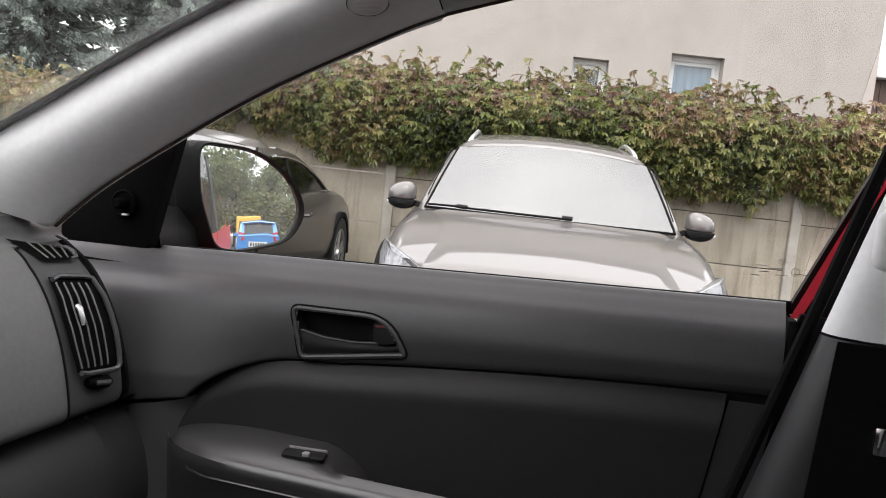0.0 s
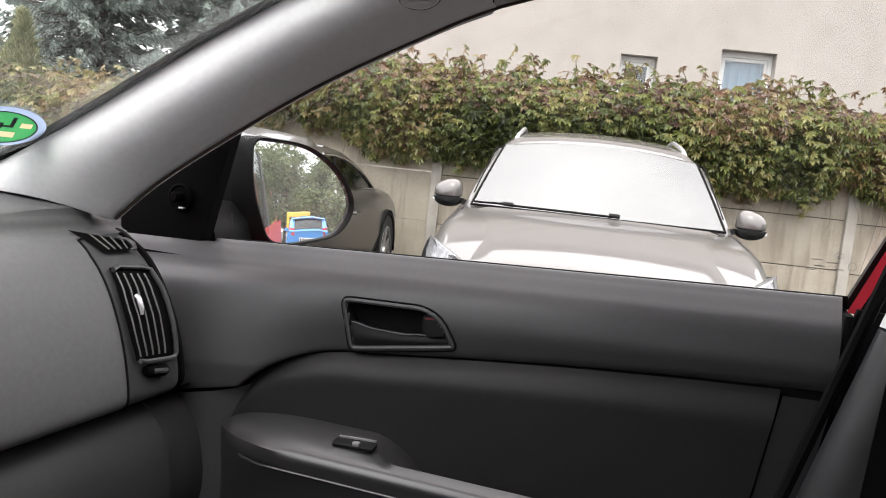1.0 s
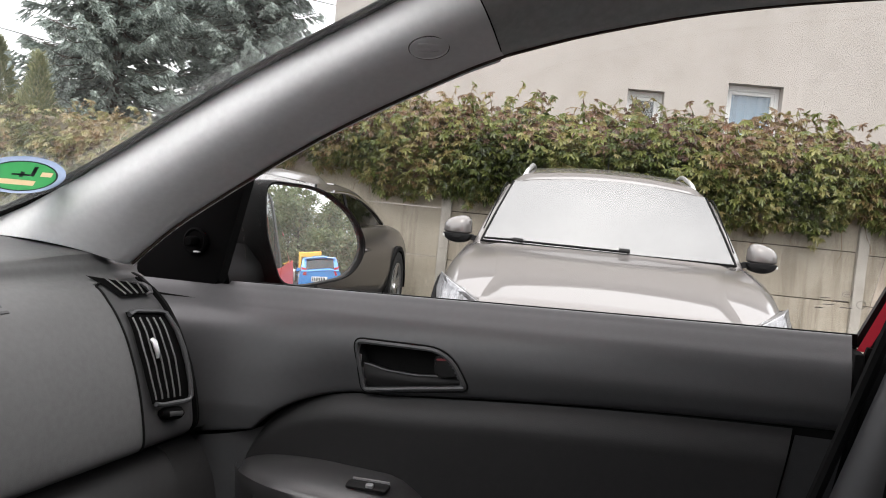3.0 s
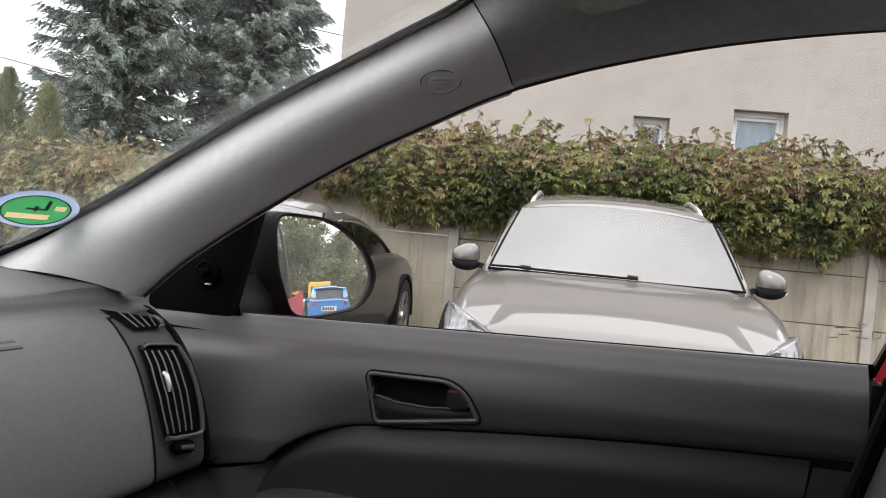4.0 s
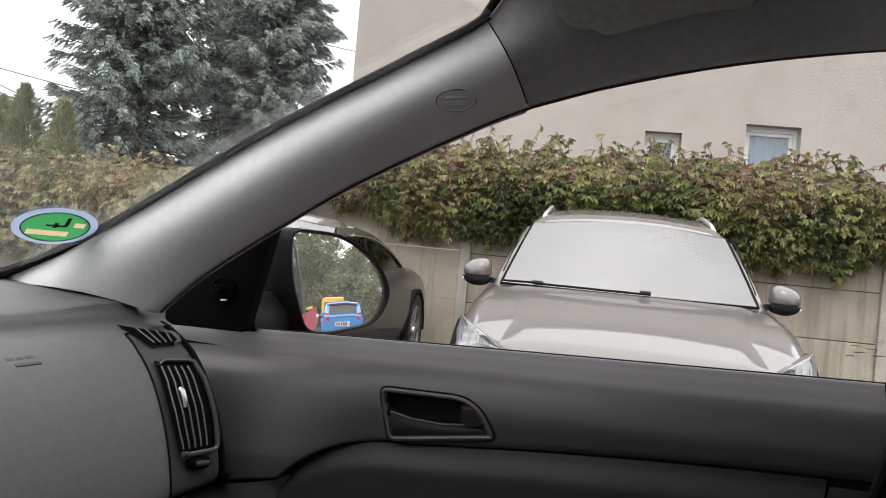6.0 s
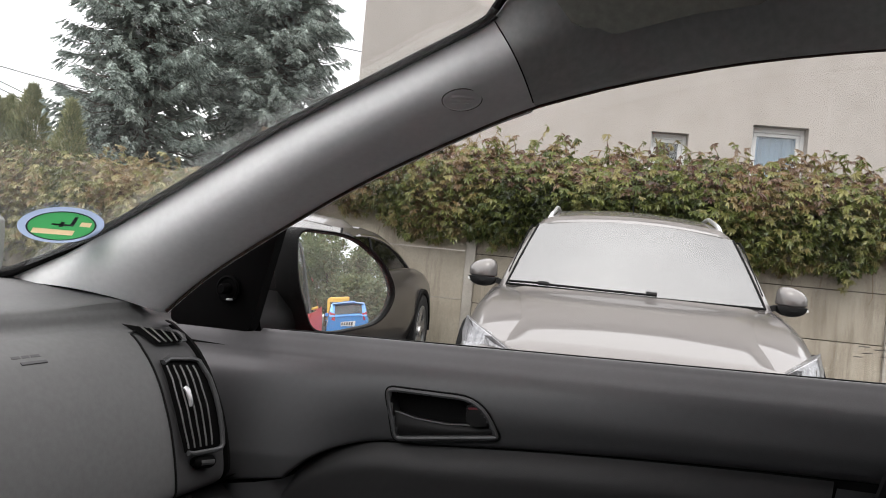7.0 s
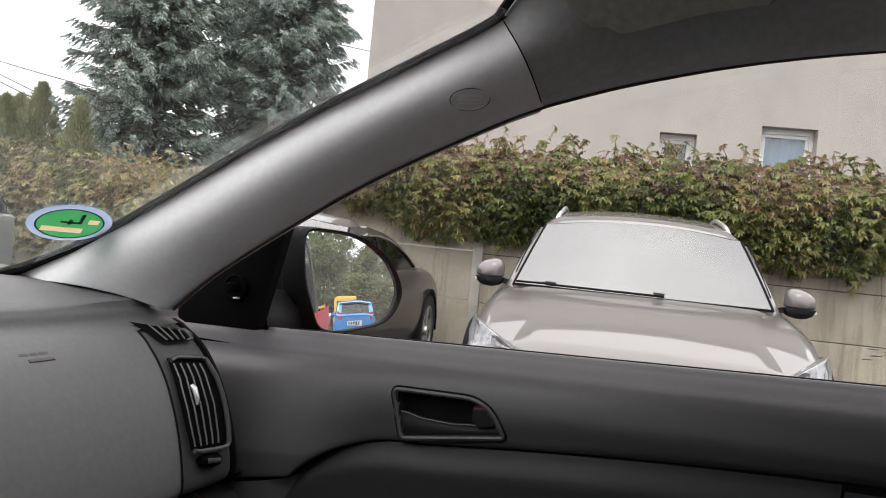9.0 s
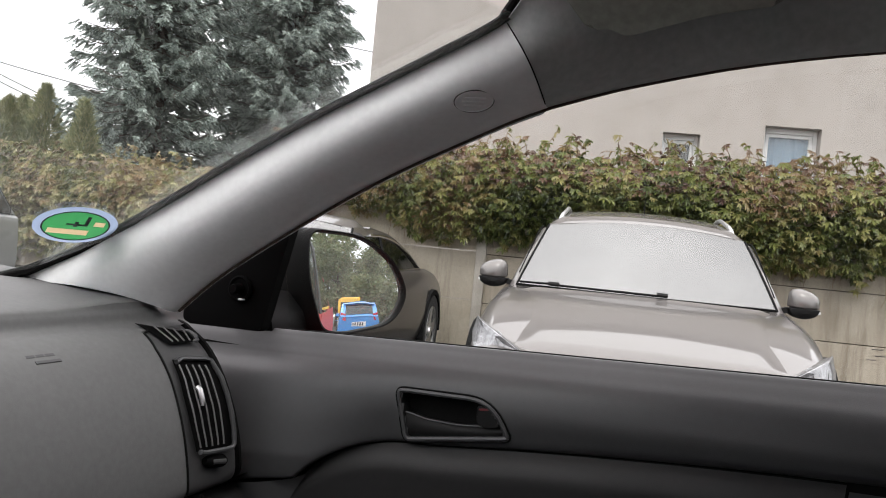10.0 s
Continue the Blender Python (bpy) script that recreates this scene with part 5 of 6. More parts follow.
    part("rear_view_mirror", box(-0.11, 0.11, ty + 0.02, ty + 0.05, tz - 0.13, tz - 0.075, 0.012, 3), M_TRIM, car)
    if q.get("rails"):
        part("aerial", tube([(0.02, ty + 1.15, q["height"] - 0.02), (0.02, ty + 1.17, q["height"] + 0.05), (0.02, ty + 1.22, q["height"] + 0.16)], [0.012, 0.005, 0.003], 6), M_BLACKMATT, car)
    if q.get("wipers"):
        for x0, x1, u0 in ((-0.79, -0.53, 0.02), (-0.55, 0.135, 0.02)):
            a, b = (x0 / bw + 1) / 2, (x1 / bw + 1) / 2
            wp = part("wiper", tube([Vector(pane(0.015 + 0.012 * i / 8, a + (b - a) * i / 8)) + Vector((0, -0.018, 0.012 - 0.008 * (x1 > 0) * i / 8)) for i in range(9)], 0.008, 6), M_BLACKMATT, car, "black wiper")
            part("wiper_joint", tube([Vector(pane(0.02, b - 0.04)) + Vector((0, -0.02, 0.016)), Vector(pane(0.02, b)) + Vector((0, -0.02, 0.014))], 0.014, 8), M_BLACK, wp)
    return car


WAGON = dict(length=4.35, half=0.95, height=1.485, shoulder=[(0, 0.56), (0.09, 0.60), (0.3, 0.63), (0.65, 0.755), (1.0, 0.835), (1.4, 0.875), (2.4, 0.91), (4.0, 0.95), (4.35, 0.93)],
             plan=[(0, 0.80), (0.1, 0.90), (0.45, 0.975), (1.0, 1.0), (3.4, 1.0), (4.35, 0.93)], bonnet=(0.20, 1.28), bonnet_half=(0.66, 0.86),
             bonnet_z=(0.645, 0.892), screen=(0.900, 1.378, 1.30, 2.15), screen_half=(0.81, 0.69), roof_half=0.66,
             roof_end=(3.95, 1.43), tail_base=4.2, mirror_z=0.945, lamp=(0.585, 0.26, 0.60), lamp_wide=1.12, axles=(0.85, 3.5), rails=1.468, wipers=True, belt=0.87, lip=0.03, round_nose=1.7)
parked_car("taupe metallic estate car with silver roof rails and bright windscreen", WALLS @ pose(0.523, 3.755, 0, 0, 0, -4.5), M_TAUPE, WAGON)
COUPE = dict(length=4.6, half=0.92, height=1.255, shoulder=[(0, 0.55), (0.3, 0.66), (0.9, 0.78), (1.5, 0.85), (2.4, 0.865), (3.3, 0.87), (3.9, 0.86), (4.4, 0.80), (4.6, 0.70)],
             plan=[(0, 0.78), (0.12, 0.88), (0.5, 0.97), (1.0, 1.0), (3.6, 1.0), (4.2, 0.94), (4.6, 0.80)], bonnet=(0.20, 1.02), bonnet_half=(0.66, 0.84),
             bonnet_z=(0.62, 0.875), screen=(0.875, 1.205, 1.05, 1.70), screen_half=(0.79, 0.66), roof_half=0.60,
             roof_end=(2.45, 1.205), tail_base=3.52, mirror_z=0.93, lamp=(0.63, 0.28, 0.60), axles=(0.85, 3.55), chrome=True, wheel=0.34, fold=0.13, tail_z=0.50, arc=0.065, band=0.02, handle=-0.35, round=True, belt=0.83)
parked_car("dark brown-grey coupe with chrome window trim", WALLS @ pose(-2.01, 3.42, 0, 0, 0, -3), M_ANTHRACITE, COUPE)
HATCH = dict(length=4.0, half=0.86, height=1.49, shoulder=[(0, 0.58), (0.3, 0.68), (0.9, 0.84), (1.5, 0.92), (2.4, 0.95), (3.7, 0.99), (4.0, 0.97)],
             plan=[(0, 0.80), (0.12, 0.90), (0.45, 0.98), (1.0, 1.0), (3.3, 1.0), (4.0, 0.93)], bonnet=(0.18, 1.12), bonnet_half=(0.62, 0.80),
             bonnet_z=(0.66, 0.94), screen=(0.94, 1.41, 1.12, 1.95), screen_half=(0.76, 0.64), roof_half=0.66, tail_z=0.82, tail_in=0.66, tail_tall=0.22, spoiler=True,
             roof_end=(3.60, 1.44), tail_base=3.92, mirror_z=1.0, lamp=(0.58, 0.26, 0.62), axles=(0.78, 3.25), wheel=0.30)
parked_car("bright blue hatchback with white number plate", pose(12.3, 1.90, 0, 0, 0, 90), M_BLUE, HATCH)
SALOON = dict(HATCH, plate_z=0.62, tail_in=0.56, tail_tall=0.15)
parked_car("silver-grey car parked nose out before the hedge", WALLS @ pose(-6.32, 3.95, 0), M_SILVERPAINT, SALOON)


def yellow_van(m):
    van = thing("delivery_van", m, "yellow box van with dark rear window", "van", "parked cars")
    body = part("body", box(-0.98, 0.98, 0.0, 4.6, 0.35, 2.35, 0.10, 4), M_YELLOW, van)
    part("rear_window", box(-0.75, 0.75, 4.59, 4.615, 1.35, 2.0, 0.01), M_TINT, van)
    part("windscreen", box(-0.8, 0.8, -0.012, 0.02, 1.2, 2.0, 0.01), M_TINT, van)
    for s in (-1, 1):
        part("tail_light", box(min(s * 0.82, s * 0.96), max(s * 0.82, s * 0.96), 4.58, 4.62, 0.8, 1.2, 0.01), M_TAIL, van)
        for y in (0.8, 3.7):
            wheel(van, s * 0.97, y, 0.34, s)
    part("bumper", box(-0.97, 0.97, 4.55, 4.68, 0.35, 0.6, 0.03), M_BLACK, van)


yellow_van(pose(25.1, 1.80, 0, 0, 0, 90))


# ---- the ground, the fence, the house ----
ground_bm = grid(40, 40, lambda u, v: ((u - 0.5) * 1200 * abs(u - 0.5) * 2, (v - 0.5) * 1200 * abs(v - 0.5) * 2, 0.0))
tagged(finish("ground", ground_bm, M_ASPHALT), "worn grey asphalt yard", "ground", "", "structure")


def concrete_fence(origin, bays, height, label, group):
    """Slab fence along its own x: posts 2.055 m apart, four slabs in each bay."""
    fence = thing("concrete_fence", origin, label, "fence", group, "structure")
    post_me = slab_me = fill_me = None
    for k in bays:
        x, dz = 2.055 * k, -0.022 * k
        if post_me is None:
            bm = box(-0.053, 0.053, -0.075, 0.075, -0.2, height + 0.05, 0.012, 2)
            post_me = part("post", bm, M_POST, fence).data
            p = fence.children[-1]
        else:
            p = new("post", post_me)
            p.parent = fence
        p.location = (x, 0, dz)
        if k == bays[-1]:
            break
        # strip behind the slabs, coloured dark as the shade in their joints
        if fill_me is None:
            fill_me = part("joint_fill", box(0.04, 2.015, -0.020, 0.014, 0.0, height, 0), M_JOINT, fence).data
            g = fence.children[-1]
        else:
            g = new("joint_fill", fill_me)
            g.parent = fence
        g.location = (x, 0, dz)
        for j in range(4):
            if slab_me is None:
                bm = box(0.045, 2.01, -0.028, 0.028, 0.004, height / 4 - 0.005, 0.002, 1)
                o = part("slab", bm, M_CONCRETE, fence)
                slab_me = o.data
            else:
                o = new("slab", slab_me)
                o.parent = fence
            o.location = (x, 0.0015 * ((j * 7 + k * 3) % 3 - 1), 0.035 + height / 4 * j + dz)
    return fence


FENCE_H = 2.0
near_fence = concrete_fence(WALLS @ pose(-0.64, 8.3, 0), list(range(-1, 6)), FENCE_H, "weathered grey concrete slab fence under creeper", "slab fences")
far_fence = concrete_fence(WALLS @ pose(-4.9, 12.3, 0), list(range(-8, 2)), 1.8, "grey concrete slab fence behind pale creeper", "slab fences")
side_fence = concrete_fence(WALLS @ pose(-2.75, 8.35, 0, 0, 0, 90), [0, 1, 2], FENCE_H, "short grey concrete slab fence returning to the rear", "slab fences")


def leaves_mesh(name, spots, mat, size, parent=None, droop=0.9, fingers=5, slim=0.145, fan=0.62):
    """spots: (place, outward way). Palmate leaves of folded, pointed leaflets that hang outwards and down."""
    rng = np.random.default_rng(len(spots))
    n = len(spots)
    p = np.array([q[0] for q in spots], float)
    out = np.array([q[1][:2] for q in spots], float)
    az = np.arctan2(out[:, 1], out[:, 0]) + rng.normal(0, 0.6, n)
    o = np.stack([np.cos(az), np.sin(az), np.zeros(n)], 1)
    side = np.stack([-o[:, 1], o[:, 0], np.zeros(n)], 1)
    tilt = (rng.uniform(0.45, 1.45, n) * droop)[:, None]
    fwd = o * np.cos(tilt) - np.array([0, 0, 1.0]) * np.sin(tilt)
    nrm = np.cross(fwd, side)
    big, spin = size * rng.uniform(0.6, 1.25, n), rng.normal(0, 0.45, n)
    verts, faces, step = [p[:, None, :]], [], 1 + 7 * fingers
    tri = np.array([(0, 1, 6, 6), (1, 2, 7, 6), (2, 3, 7, 7), (0, 6, 5, 5), (6, 7, 4, 5), (7, 3, 4, 4)])
    for k in range(fingers):
        a = ((k - (fingers - 1) / 2) * fan + spin)[:, None] + rng.normal(0, 0.1, (n, 1))
        d = fwd * np.cos(a) + side * np.sin(a)
        w = np.cross(nrm, d)
        ln = (big * (1.0 - 0.15 * abs(k - (fingers - 1) / 2)) * rng.uniform(0.85, 1.1, n))[:, None]
        sag = rng.uniform(-0.02, 0.24, n)[:, None]
        row = []
        for along_it, across, up in ((0.3, 0.82, 0.05), (0.62, 1.0, 0.01), (1.0, 0.0, -1.0), (0.62, -1.0, 0.01), (0.3, -0.82, 0.05), (0.32, 0.0, -0.03), (0.65, 0.0, -0.3)):
            lift = up * sag if up < -0.2 else up
            row.append(p + d * ln * along_it + w * ln * slim * across + nrm * ln * (lift - (0.06 if abs(across) < 0.1 and along_it < 1 else 0.0)))
        verts.append(np.stack(row, 1))
        local = np.where(tri == 0, 0, tri + 7 * k)
        faces.append((np.arange(n)[:, None, None] * step + local[None]).reshape(-1, 4))
    verts = np.concatenate(verts, 1).reshape(-1, 3)
    faces = [f[:3] if f[2] == f[3] else f for f in np.concatenate(faces).tolist()]
    me = bpy.data.meshes.new(name)
    me.from_pydata(verts.tolist(), [], faces)
    me.materials.append(mat)
    ob = new(name, me)
    if parent is not None:
        ob.parent = parent
    return ob


def creeper(origin, u0, u1, top, bottom, count, mat, turned, size, label, seed, shoots):
    """A curtain of creeper that hangs over a fence towards the yard."""
    rng = np.random.default_rng(seed)
    home = thing("virginia_creeper", origin, label, "climbing plant", "", "stuff")
    spots = []
    while len(spots) < count:
        u = rng.uniform(u0, u1)
        wob = noise.noise(Vector((u * 1.3, 3.1 + seed, 0))) * 0.16 + noise.noise(Vector((u * 4.5, 1.7, seed))) * 0.10
        z1 = top(u) + wob * 0.55
        z0 = bottom(u) - wob * 1.2 + noise.noise(Vector((u * 5, 9.2, seed))) * 0.16 + noise.noise(Vector((u * 14, 4.2, seed))) * 0.09
        z = z0 + (z1 - z0) * rng.uniform(0, 1) ** 0.85
        k = (z - z0) / (z1 - z0)
        lump = noise.noise(Vector((u * 2.2, z * 2.6, seed * 3.0))) * 0.12
        thick = 0.12 + 0.42 * math.sin(min(1, k * 1.15) * math.pi * 0.62) + lump
        n = -0.08 - thick * rng.uniform(0.25, 1.0) if rng.random() < 0.8 else -0.06 - 0.1 * rng.random()
        if k > 0.86:
            n += rng.uniform(0, 0.5)
        spots.append(((u, n, z), (rng.normal(0, 0.35), -1.0, 0.0)))
    stems = bmesh.new()
    for _ in range(shoots):
        u = rng.uniform(u0, u1)
        z = top(u) - 0.05
        pts, d = [Vector((u, -0.15 + rng.uniform(-0.2, 0.2), z))], Vector((rng.normal(0, 0.7), rng.normal(0, 0.3), 1)).normalized()
        for _k in range(5):
            pts.append(pts[-1] + d * rng.uniform(0.03, 0.075))
            d = (d + Vector((rng.normal(0, 0.35), rng.normal(0, 0.2), -0.22))).normalized()
            spots.append((tuple(pts[-1]), (rng.normal(0, 1), rng.normal(0, 1), 0)))
        tube(pts, 0.0035, 4, stems)
    for _ in range(int((u1 - u0) * 3)):
        u = rng.uniform(u0, u1)
        z = bottom(u) + 0.25
        pts = [Vector((u, -0.12, z))]
        for _k in range(5):
            pts.append(pts[-1] + Vector((rng.normal(0, 0.018), rng.normal(0, 0.008), -rng.uniform(0.05, 0.12))))
        tube(pts, 0.0025, 4, stems)
    red = [s for i, s in enumerate(spots) if s[0][2] > top(s[0][0]) - 0.22 - 0.25 * ((i * 7) % 5) / 5 and (i * 13) % 10 < 4]
    taken = {id(s) for s in red}
    leaves_mesh("leaves", [s for s in spots if id(s) not in taken], mat, size, home)["kind"] = "stuff"
    leaves_mesh("red_leaves", red, turned, size * 0.92, home)["kind"] = "stuff"
    part("stems", stems, M_STEM, home)["kind"] = "stuff"
    return home


creeper(WALLS @ pose(0, 8.3, 0), -2.8, 9.0, lambda u: line_at([(-3, 2.02), (-0.7, 2.08), (1.0, 2.13), (3, 2.12), (9, 2.15)], u), lambda u: line_at([(-3, 1.34), (-1.2, 1.27), (-0.4, 1.20), (1, 1.20), (2.3, 1.12), (4, 1.16), (9, 1.15)], u),
        20500, M_CREEPER, M_CREEPER_RED, 0.080, "green and reddening creeper hanging over the slab fence", 3, 210)
creeper(WALLS @ pose(0, 12.3, 0), -19.0, -2.6, lambda u: line_at([(-19, 2.2), (-8.8, 2.03), (-6, 1.93), (-2.6, 1.95)], u), lambda u: 0.25, 13500, M_CREEPER_DRY, M_CREEPER_TAN, 0.12, "pale yellow-green creeper over the further fence", 5, 100)


def wall_with_openings(u0, u1, z0, z1, thick, holes):
    """An upright wall in its own x-z plane, its face at y = 0, with openings that go through."""
    xs = sorted({u0, u1, *[h[0] for h in holes], *[h[1] for h in holes]})
    zs = sorted({z0, z1, *[h[2] for h in holes], *[h[3] for h in holes]})
    bm = bmesh.new()
    solid = lambda x, z: u0 < x < u1 and z0 < z < z1 and not any(h[0] < x < h[1] and h[2] < z < h[3] for h in holes)
    vert = {}
    def v(x, y, z):
        if (x, y, z) not in vert:
            vert[(x, y, z)] = bm.verts.new((x, y, z))
        return vert[(x, y, z)]
    for a, b in zip(xs, xs[1:]):
        for c, d in zip(zs, zs[1:]):
            if not solid((a + b) / 2, (c + d) / 2):
                continue
            for y in (0, thick):
                bm.faces.new((v(a, y, c), v(b, y, c), v(b, y, d), v(a, y, d)))
            for (p, q, x, z) in (((a, c), (a, d), a - 1e-3, (c + d) / 2), ((b, c), (b, d), b + 1e-3, (c + d) / 2), ((a, c), (b, c), (a + b) / 2, c - 1e-3), ((a, d), (b, d), (a + b) / 2, d + 1e-3)):
                if not solid(x, z):
                    bm.faces.new((v(p[0], 0, p[1]), v(q[0], 0, q[1]), v(q[0], thick, q[1]), v(p[0], thick, p[1])))
    return bm


def house(m):
    hs = thing("house", m, "beige rendered house with small white windows", "house")
    holes = [(1.646, 2.213, 2.25, 3.163), (3.169, 4.0, 2.25, 3.38)]
    u0, u1, zt = -3.1, 6.38, 7.0
    part("wall", wall_with_openings(u0, u1, 0, zt, 0.35, holes), M_RENDER, hs, "beige weathered render", 0)
    for k, (a, b, c, d) in enumerate(holes):
        fr = bmesh.new()
        for bx in ((a, a + 0.06, c, d), (b - 0.06, b, c, d), (a + 0.06, b - 0.06, d - 0.085, d), (a + 0.06, b - 0.06, c, c + 0.06)):
            box(bx[0], bx[1], 0.19, 0.26, bx[2], bx[3], 0.006, 1, fr)
        w = part("window", fr, M_WHITE, hs, "white plastic window")
        sash = bmesh.new()
        for bx in ((a + 0.062, a + 0.115, c + 0.062, d - 0.087), (b - 0.115, b - 0.062, c + 0.062, d - 0.087), (a + 0.115, b - 0.115, d - 0.14, d - 0.087), (a + 0.115, b - 0.115, c + 0.062, c + 0.115)):
            box(bx[0], bx[1], 0.205, 0.25, bx[2], bx[3], 0.005, 1, sash)
        part("sash", sash, M_WHITE, w)
        part("pane", box(a + 0.11, b - 0.11, 0.225, 0.231, c + 0.11, d - 0.135), M_GLASS, w)
        part("curtain" if k else "room", grid(30, 2, lambda u, v: (a + 0.02 + (b - a - 0.04) * u, 0.31 + 0.012 * math.sin(u * 40), c + (d - c) * v)), M_CURTAIN if k else M_DARKROOM, w)
        part("sill", box(a - 0.03, b + 0.03, -0.03, 0.19, c - 0.03, c, 0.005), M_CONCRETE, w)
    part("side_wall", box(u0, u0 + 0.35, 0.35, 8.0, 0, zt), M_RENDER, hs)
    part("side_wall", box(u1 - 0.35, u1, 0.35, 8.0, 0, zt), M_RENDER, hs)
    part("rear_wall", box(u0 + 0.35, u1 - 0.35, 7.65, 8.0, 0, zt), M_RENDER, hs)
    rf = bmesh.new()
    loft([[(u0 - 0.3, -0.4, zt), (u1 + 0.3, -0.4, zt), (u1 + 0.3, 8.4, zt), (u0 - 0.3, 8.4, zt)], [(u0 - 0.3, -0.4, zt + 0.18), (u1 + 0.3, -0.4, zt + 0.18), (u1 + 0.3, 8.4, zt + 0.18), (u0 - 0.3, 8.4, zt + 0.18)], [(u0 + 1.5, 3.5, zt + 1.6), (u1 - 1.5, 3.5, zt + 1.6), (u1 - 1.5, 4.5, zt + 1.6), (u0 + 1.5, 4.5, zt + 1.6)]], rf)
    part("roof", rf, M_ROOF, hs, "", 0)
    part("chimney", box(1.6, 2.3, 3.4, 4.1, zt + 1.2, zt + 2.6, 0.02), M_CONCRETE, hs)
    return hs


house(WALLS @ pose(0, 13.0, 0))


# plain wall out of view, added to cut side light on the driver's side
tagged(finish("wall_south", box(-2.6, 6.0, -2.75, -2.5, 0.0, 1.72, 0.02), M_RENDER), "plain beige rendered wall, added unseen to shade the cabin", "wall", "", "structure")


# ---- trees ----
def spindle_mesh(name, segs, mat, parent):
    """segs: array rows of start, end, half width: three-sided tapered sprays."""
    segs = np.array(segs)
    a, b, r = segs[:, :3], segs[:, 3:6], segs[:, 6:7]
    d = b - a
    ln = np.linalg.norm(d, axis=1, keepdims=True)
    d = d / ln
    ref = np.where(np.abs(d[:, 2:3]) < 0.9, np.array([[0, 0, 1.0]]), np.array([[1.0, 0, 0]]))
    s = np.cross(d, ref)
    s /= np.linalg.norm(s, axis=1, keepdims=True)
    t = np.cross(s, d)
    mid = a + (b - a) * 0.42
    ring = [mid + s * r * math.cos(k * 2.0944) + t * r * math.sin(k * 2.0944) for k in range(3)]
    verts = np.stack([a, *ring, b], 1).reshape(-1, 3)
    base = np.arange(len(segs))[:, None] * 5
    tri = np.array([(0, 1, 2), (0, 2, 3), (0, 3, 1), (4, 2, 1), (4, 3, 2), (4, 1, 3)])
    faces = (base[:, :, None] + tri[None]).reshape(-1, 3)
    me = bpy.data.meshes.new(name)
    me.from_pydata(verts.tolist(), [], faces.tolist())
    me.materials.append(mat)
    ob = new(name, me)
    ob.parent = parent
    return ob


def spruce(place, height, radius, seed, base=0.6, dense=1.0):
    rng = np.random.default_rng(seed)
    tree = thing("spruce", pose(*place), "tall blue-grey spruce with drooping boughs", "tree", "spruces")
    trunk = tube([(0, 0, 0), (0.03, 0.02, height * 0.3), (-0.02, 0.03, height * 0.65), (0, 0, height)], [0.24, 0.17, 0.09, 0.015], 9)
    limbs, tips, inner = bmesh.new(), [], []
    z = base
    while z < min(height, 11.5) - 0.15:
        k = z / height
        reach = radius * min(1.0, 0.75 + 1.5 * k, 1.7 * (1 - k)) * rng.uniform(0.9, 1.05)
        for _ in range(int(rng.integers(9, 12))):
            az, ln = rng.uniform(0, 2 * math.pi), reach * rng.uniform(0.6, 1.0)
            out = np.array([math.cos(az), math.sin(az), 0.0])
            side = np.array([-out[1], out[0], 0.0])
            zb = z + rng.uniform(-0.15, 0.15)
            sag = ln * rng.uniform(0.18, 0.45) * (1.1 - k)
            lift = rng.uniform(0.1, 0.3)
            at = lambda s: out * ln * s + np.array([0, 0, zb - sag * math.sin(s * 1.9) + lift * ln * max(0, s - 0.62)])
            tube([tuple(at(s)) for s in (0, 0.35, 0.7, 1.0)], [0.03, 0.02, 0.012, 0.005], 4, limbs)
            for _t in range(int((9 + 18 * ln) * dense)):
                s = rng.uniform(0.06, 1.0) ** 0.7
                sd = rng.choice([-1, 1])
                twig = out * rng.uniform(0.45, 0.9) + side * sd * rng.uniform(0.35, 0.95) * (1.15 - s) + np.array([0, 0, -rng.uniform(0.2, 1.1)])
                twig = twig / np.linalg.norm(twig)
                reach_t = rng.uniform(0.22, 0.50) * (1.15 - 0.45 * s)
                flank = np.cross(twig, [0, 0, 1.0])
                flank = flank / max(1e-6, np.linalg.norm(flank))
                # outer sprays get the pale colour, inner ones the painted crown shade
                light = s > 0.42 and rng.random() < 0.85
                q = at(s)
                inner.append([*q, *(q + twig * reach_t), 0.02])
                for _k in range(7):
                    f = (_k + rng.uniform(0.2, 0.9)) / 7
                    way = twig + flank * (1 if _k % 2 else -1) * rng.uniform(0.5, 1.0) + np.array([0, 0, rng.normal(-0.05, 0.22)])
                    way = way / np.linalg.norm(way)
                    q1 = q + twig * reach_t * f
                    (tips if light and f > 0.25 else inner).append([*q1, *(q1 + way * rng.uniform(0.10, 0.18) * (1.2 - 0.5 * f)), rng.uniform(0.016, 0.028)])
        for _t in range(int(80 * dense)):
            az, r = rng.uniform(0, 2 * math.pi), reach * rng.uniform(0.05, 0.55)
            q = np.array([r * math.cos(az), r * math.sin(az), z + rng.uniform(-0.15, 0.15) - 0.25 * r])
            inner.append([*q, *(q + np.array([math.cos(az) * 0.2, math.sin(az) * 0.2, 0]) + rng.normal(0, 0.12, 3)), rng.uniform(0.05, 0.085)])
        z += rng.uniform(0.20, 0.32)
    part("trunk", trunk, M_BARK, tree)
    part("boughs", limbs, M_BARK, tree)
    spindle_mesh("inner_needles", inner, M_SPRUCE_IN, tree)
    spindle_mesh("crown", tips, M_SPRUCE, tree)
    return tree


spruce((-15.9, 17.4, 0), 17.0, 2.45, 11)
spruce((-13.75, 20.6, 0), 17.0, 1.95, 12)
spruce((-16.3, 22.4, 0), 17.0, 2.3, 13, dense=0.7)


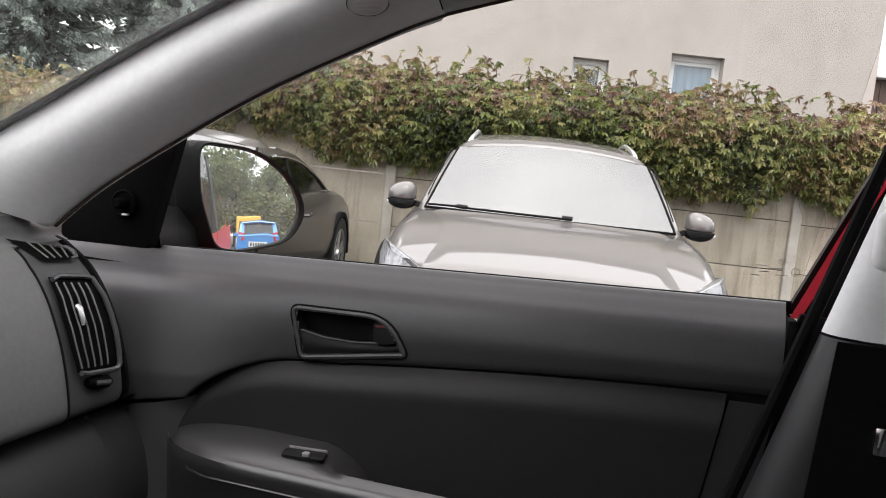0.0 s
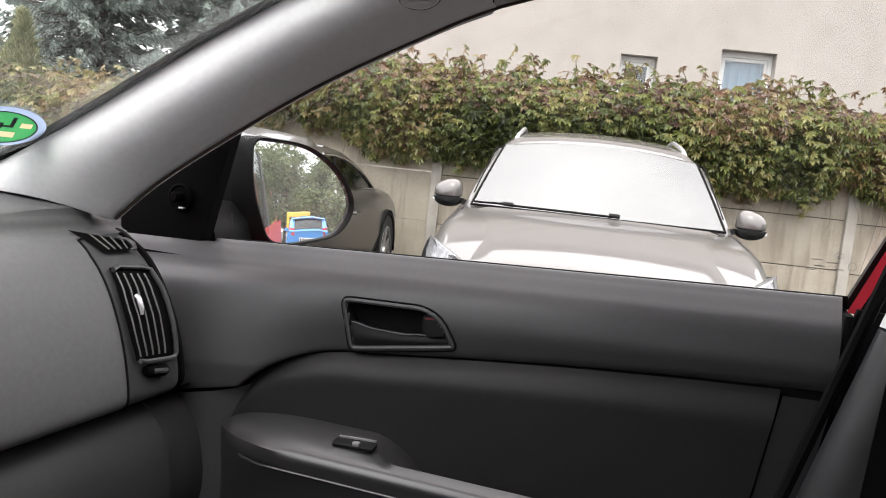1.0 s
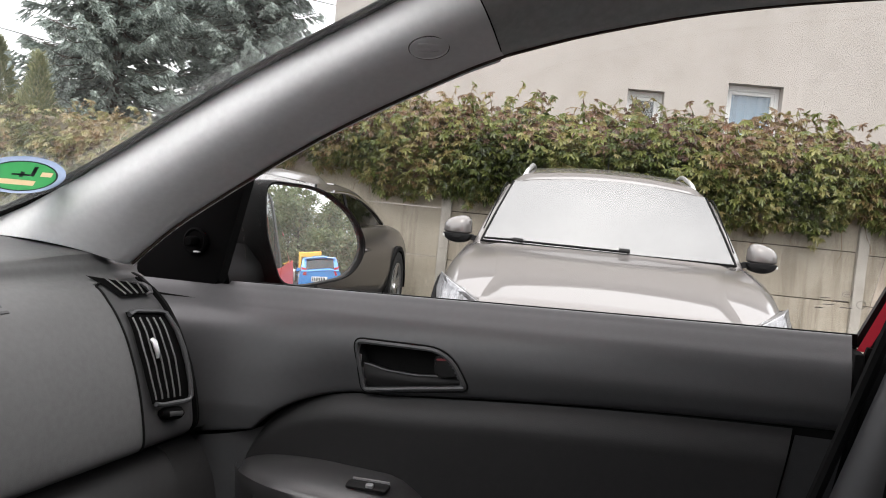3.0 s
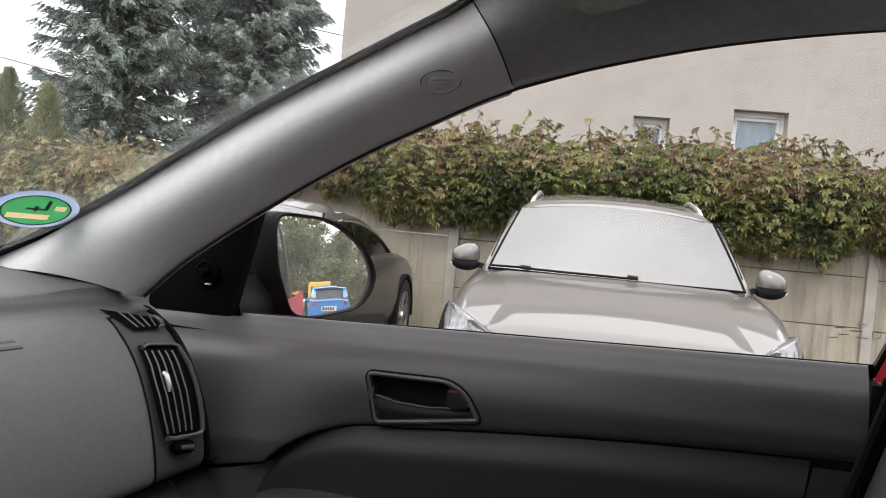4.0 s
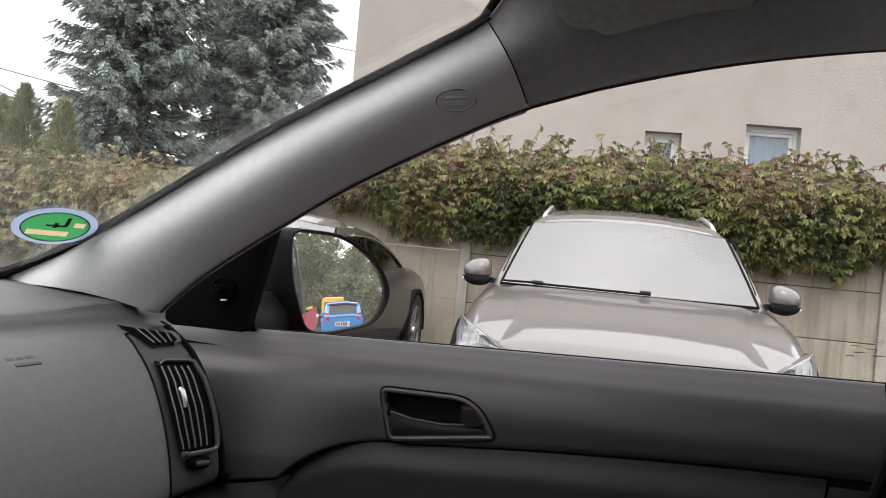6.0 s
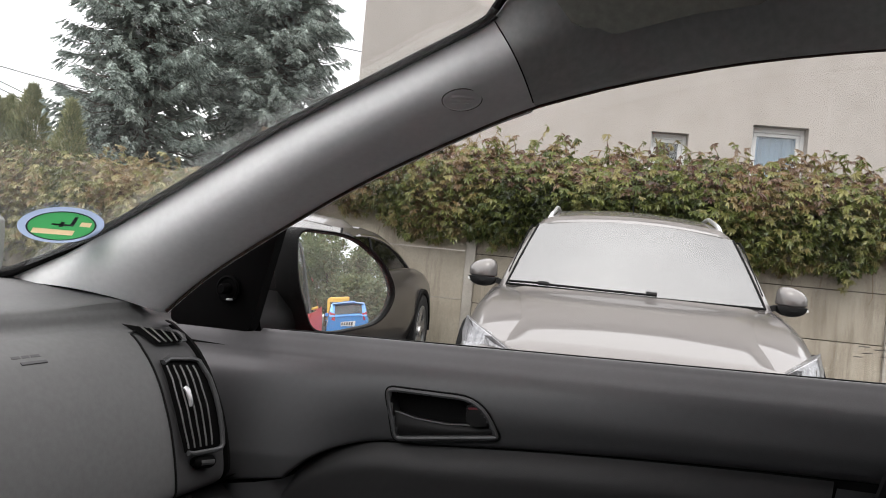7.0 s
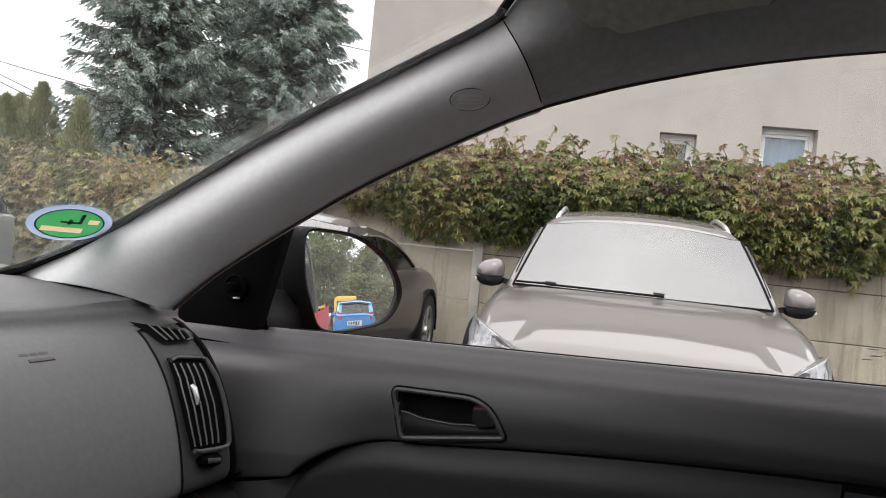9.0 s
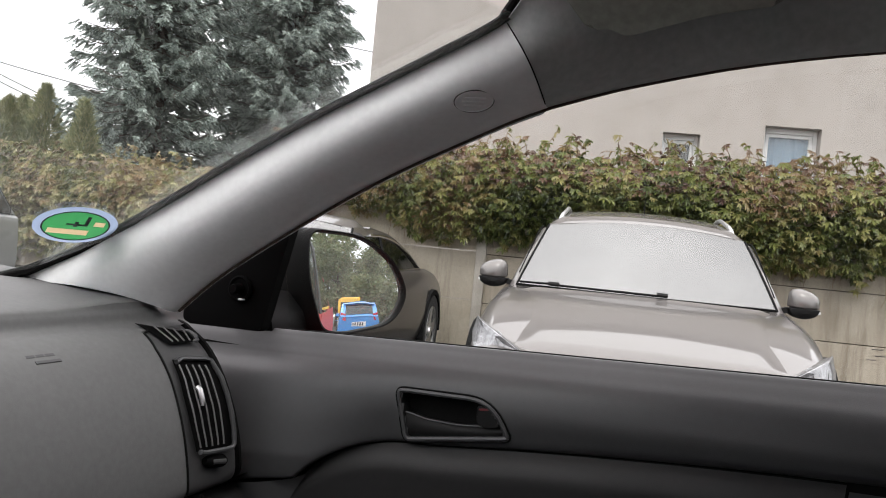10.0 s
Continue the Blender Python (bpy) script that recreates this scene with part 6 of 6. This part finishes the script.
def thuja(place, height, radius, seed, top_heavy=0.5):
    rng = np.random.default_rng(seed)
    tree = thing("thuja", pose(*place), "green-brown feathery conifer with upright sprays", "tree", "conifers")
    segs = []
    for _ in range(int(9500 * height / 4 * radius / 0.7)):
        k, az = rng.uniform(0, 1) ** 0.9, rng.uniform(0, 2 * math.pi)
        lump = 1 + 0.55 * noise.noise(Vector((math.cos(az) * 1.6, math.sin(az) * 1.6, k * 5 + seed)))
        r = radius * lump * (0.75 + 0.35 * math.sin(min(1, k * 1.2) * math.pi)) * (1 - k ** 4) * rng.uniform(0.3, 1.05) ** 0.6
        p = np.array([r * math.cos(az), r * math.sin(az), 0.2 + k * (height - 0.4)])
        d = np.array([math.cos(az) * 0.6, math.sin(az) * 0.6, 0.8]) + rng.normal(0, 0.45, 3)
        segs.append([*p, *(p + d * rng.uniform(0.07, 0.17)), rng.uniform(0.010, 0.020)])
    part("trunk", tube([(0, 0, 0), (0, 0, height * 0.8)], [0.09, 0.02], 7), M_BARK, tree)
    spindle_mesh("crown", segs, M_THUJA, tree)


for k, (x, y, h, r) in enumerate(((-15.0, 14.16, 3.72, 0.47), (-20.3, 17.7, 4.75, 0.85), (-21.3, 17.3, 4.3, 0.95), (-22.6, 18.9, 4.6, 1.1), (-20.7, 16.6, 3.4, 0.9), (-19.4, 18.9, 3.9, 0.75))):
    thuja((x, y, 0), h, r, 21 + k)


def broadleaf(place, height, radius, seed):
    rng = np.random.default_rng(seed)
    tree = thing("broadleaf_tree", pose(*place), "green leafy tree with gaps in its crown", "tree", "leafy trees")
    part("trunk", tube([(0, 0, 0), (0.1, 0.05, height * 0.3), (0.0, 0.15, height * 0.6), (0.1, 0.1, height * 0.9)], [0.22, 0.16, 0.09, 0.02], 8), M_BARK, tree)
    limbs, spots = bmesh.new(), []
    for _ in range(36):
        az, z = rng.uniform(0, 2 * math.pi), rng.uniform(0.12, 0.92) * height
        ln = radius * rng.uniform(0.5, 1.0) * (1.1 - 0.5 * z / height)
        out = Vector((math.cos(az), math.sin(az), rng.uniform(0.2, 0.7)))
        pts = [Vector((0, 0, z)), Vector((0, 0, z)) + out * ln * 0.5, Vector((0, 0, z)) + out * ln]
        tube(pts, [0.06, 0.03, 0.008], 5, limbs)
        for _k in range(130):
            s = rng.uniform(0.35, 1.1)
            p = pts[0] + out * ln * s + Vector(rng.normal(0, 0.42, 3))
            spots.append((tuple(p), (rng.normal(), rng.normal(), 0)))
    part("limbs", limbs, M_BARK, tree)
    leaves_mesh("crown", spots, M_BROADLEAF, 0.27, tree, fingers=3, slim=0.26, fan=0.8)


for k, (x, y, h, r) in enumerate(((27, -3.5, 8.5, 3.0), (29, 0.5, 10, 3.2), (31, 4.5, 9, 3.4), (28, 8.5, 10.5, 3.2), (33, 12.5, 9, 3.4), (36, 1.5, 12, 3.6), (37, 7.5, 12, 3.6), (26, 6.0, 4.0, 2.2), (25, 10.5, 4.0, 2.4), (34, -1.0, 11, 3.4), (27, 3.4, 4.2, 2.2))):
    broadleaf((x, y, 0), h, r, 40 + k)

shed = thing("timber_shed", WALLS @ pose(6.45, 13.25, 0), "dark brown boarded shed beside the house", "shed")
for k in range(20):
    part("board", box(0.14 * k, 0.14 * k + 0.134, 0.0, 0.03, 0.0, 3.35, 0.004, 1), M_TIMBER, shed)
part("frame", box(0.0, 2.8, 0.035, 2.4, 0.0, 3.3), M_TIMBER, shed)
part("roof_edge", box(-0.05, 2.9, -0.15, 2.5, 3.36, 3.55, 0.02), M_WHITE, shed)

# overhead cables
for a, b in (((-34, 20.5, 7.75), (-20, 26.2, 5.0)), ((-34, 20.5, 8.4), (-20, 26.2, 2.75)), ((-34, 20.5, 8.1), (-20, 26.2, 2.5)), ((-20, 26.2, 5.0), (-13, 27.5, 5.6)), ((-20, 26.2, 8.9), (-2, 34, 7.2))):
    c = thing("cable", Matrix.Identity(4), "thin dark overhead cable", "cable", "overhead cables")
    part("wire", tube([lerp(a, b, i / 12) - Vector((0, 0, 0.25 * math.sin(i / 12 * math.pi))) for i in range(13)], 0.022, 5), M_WIRE, c)
for x, y, h in ((-34, 20.5, 8.7), (-13, 27.5, 6.4), (-20, 26.2, 9.2), (-2, 34, 7.5)):
    pole = thing("utility_pole", pose(x, y, 0), "grey wooden pole that carries cables", "pole", "utility poles")
    part("shaft", tube([(0, 0, 0), (0, 0, h)], [0.13, 0.09], 10), M_BARK, pole)
    part("crossarm", box(-0.9, 0.9, -0.05, 0.05, h - 0.5, h - 0.38, 0.01), M_BARK, pole)
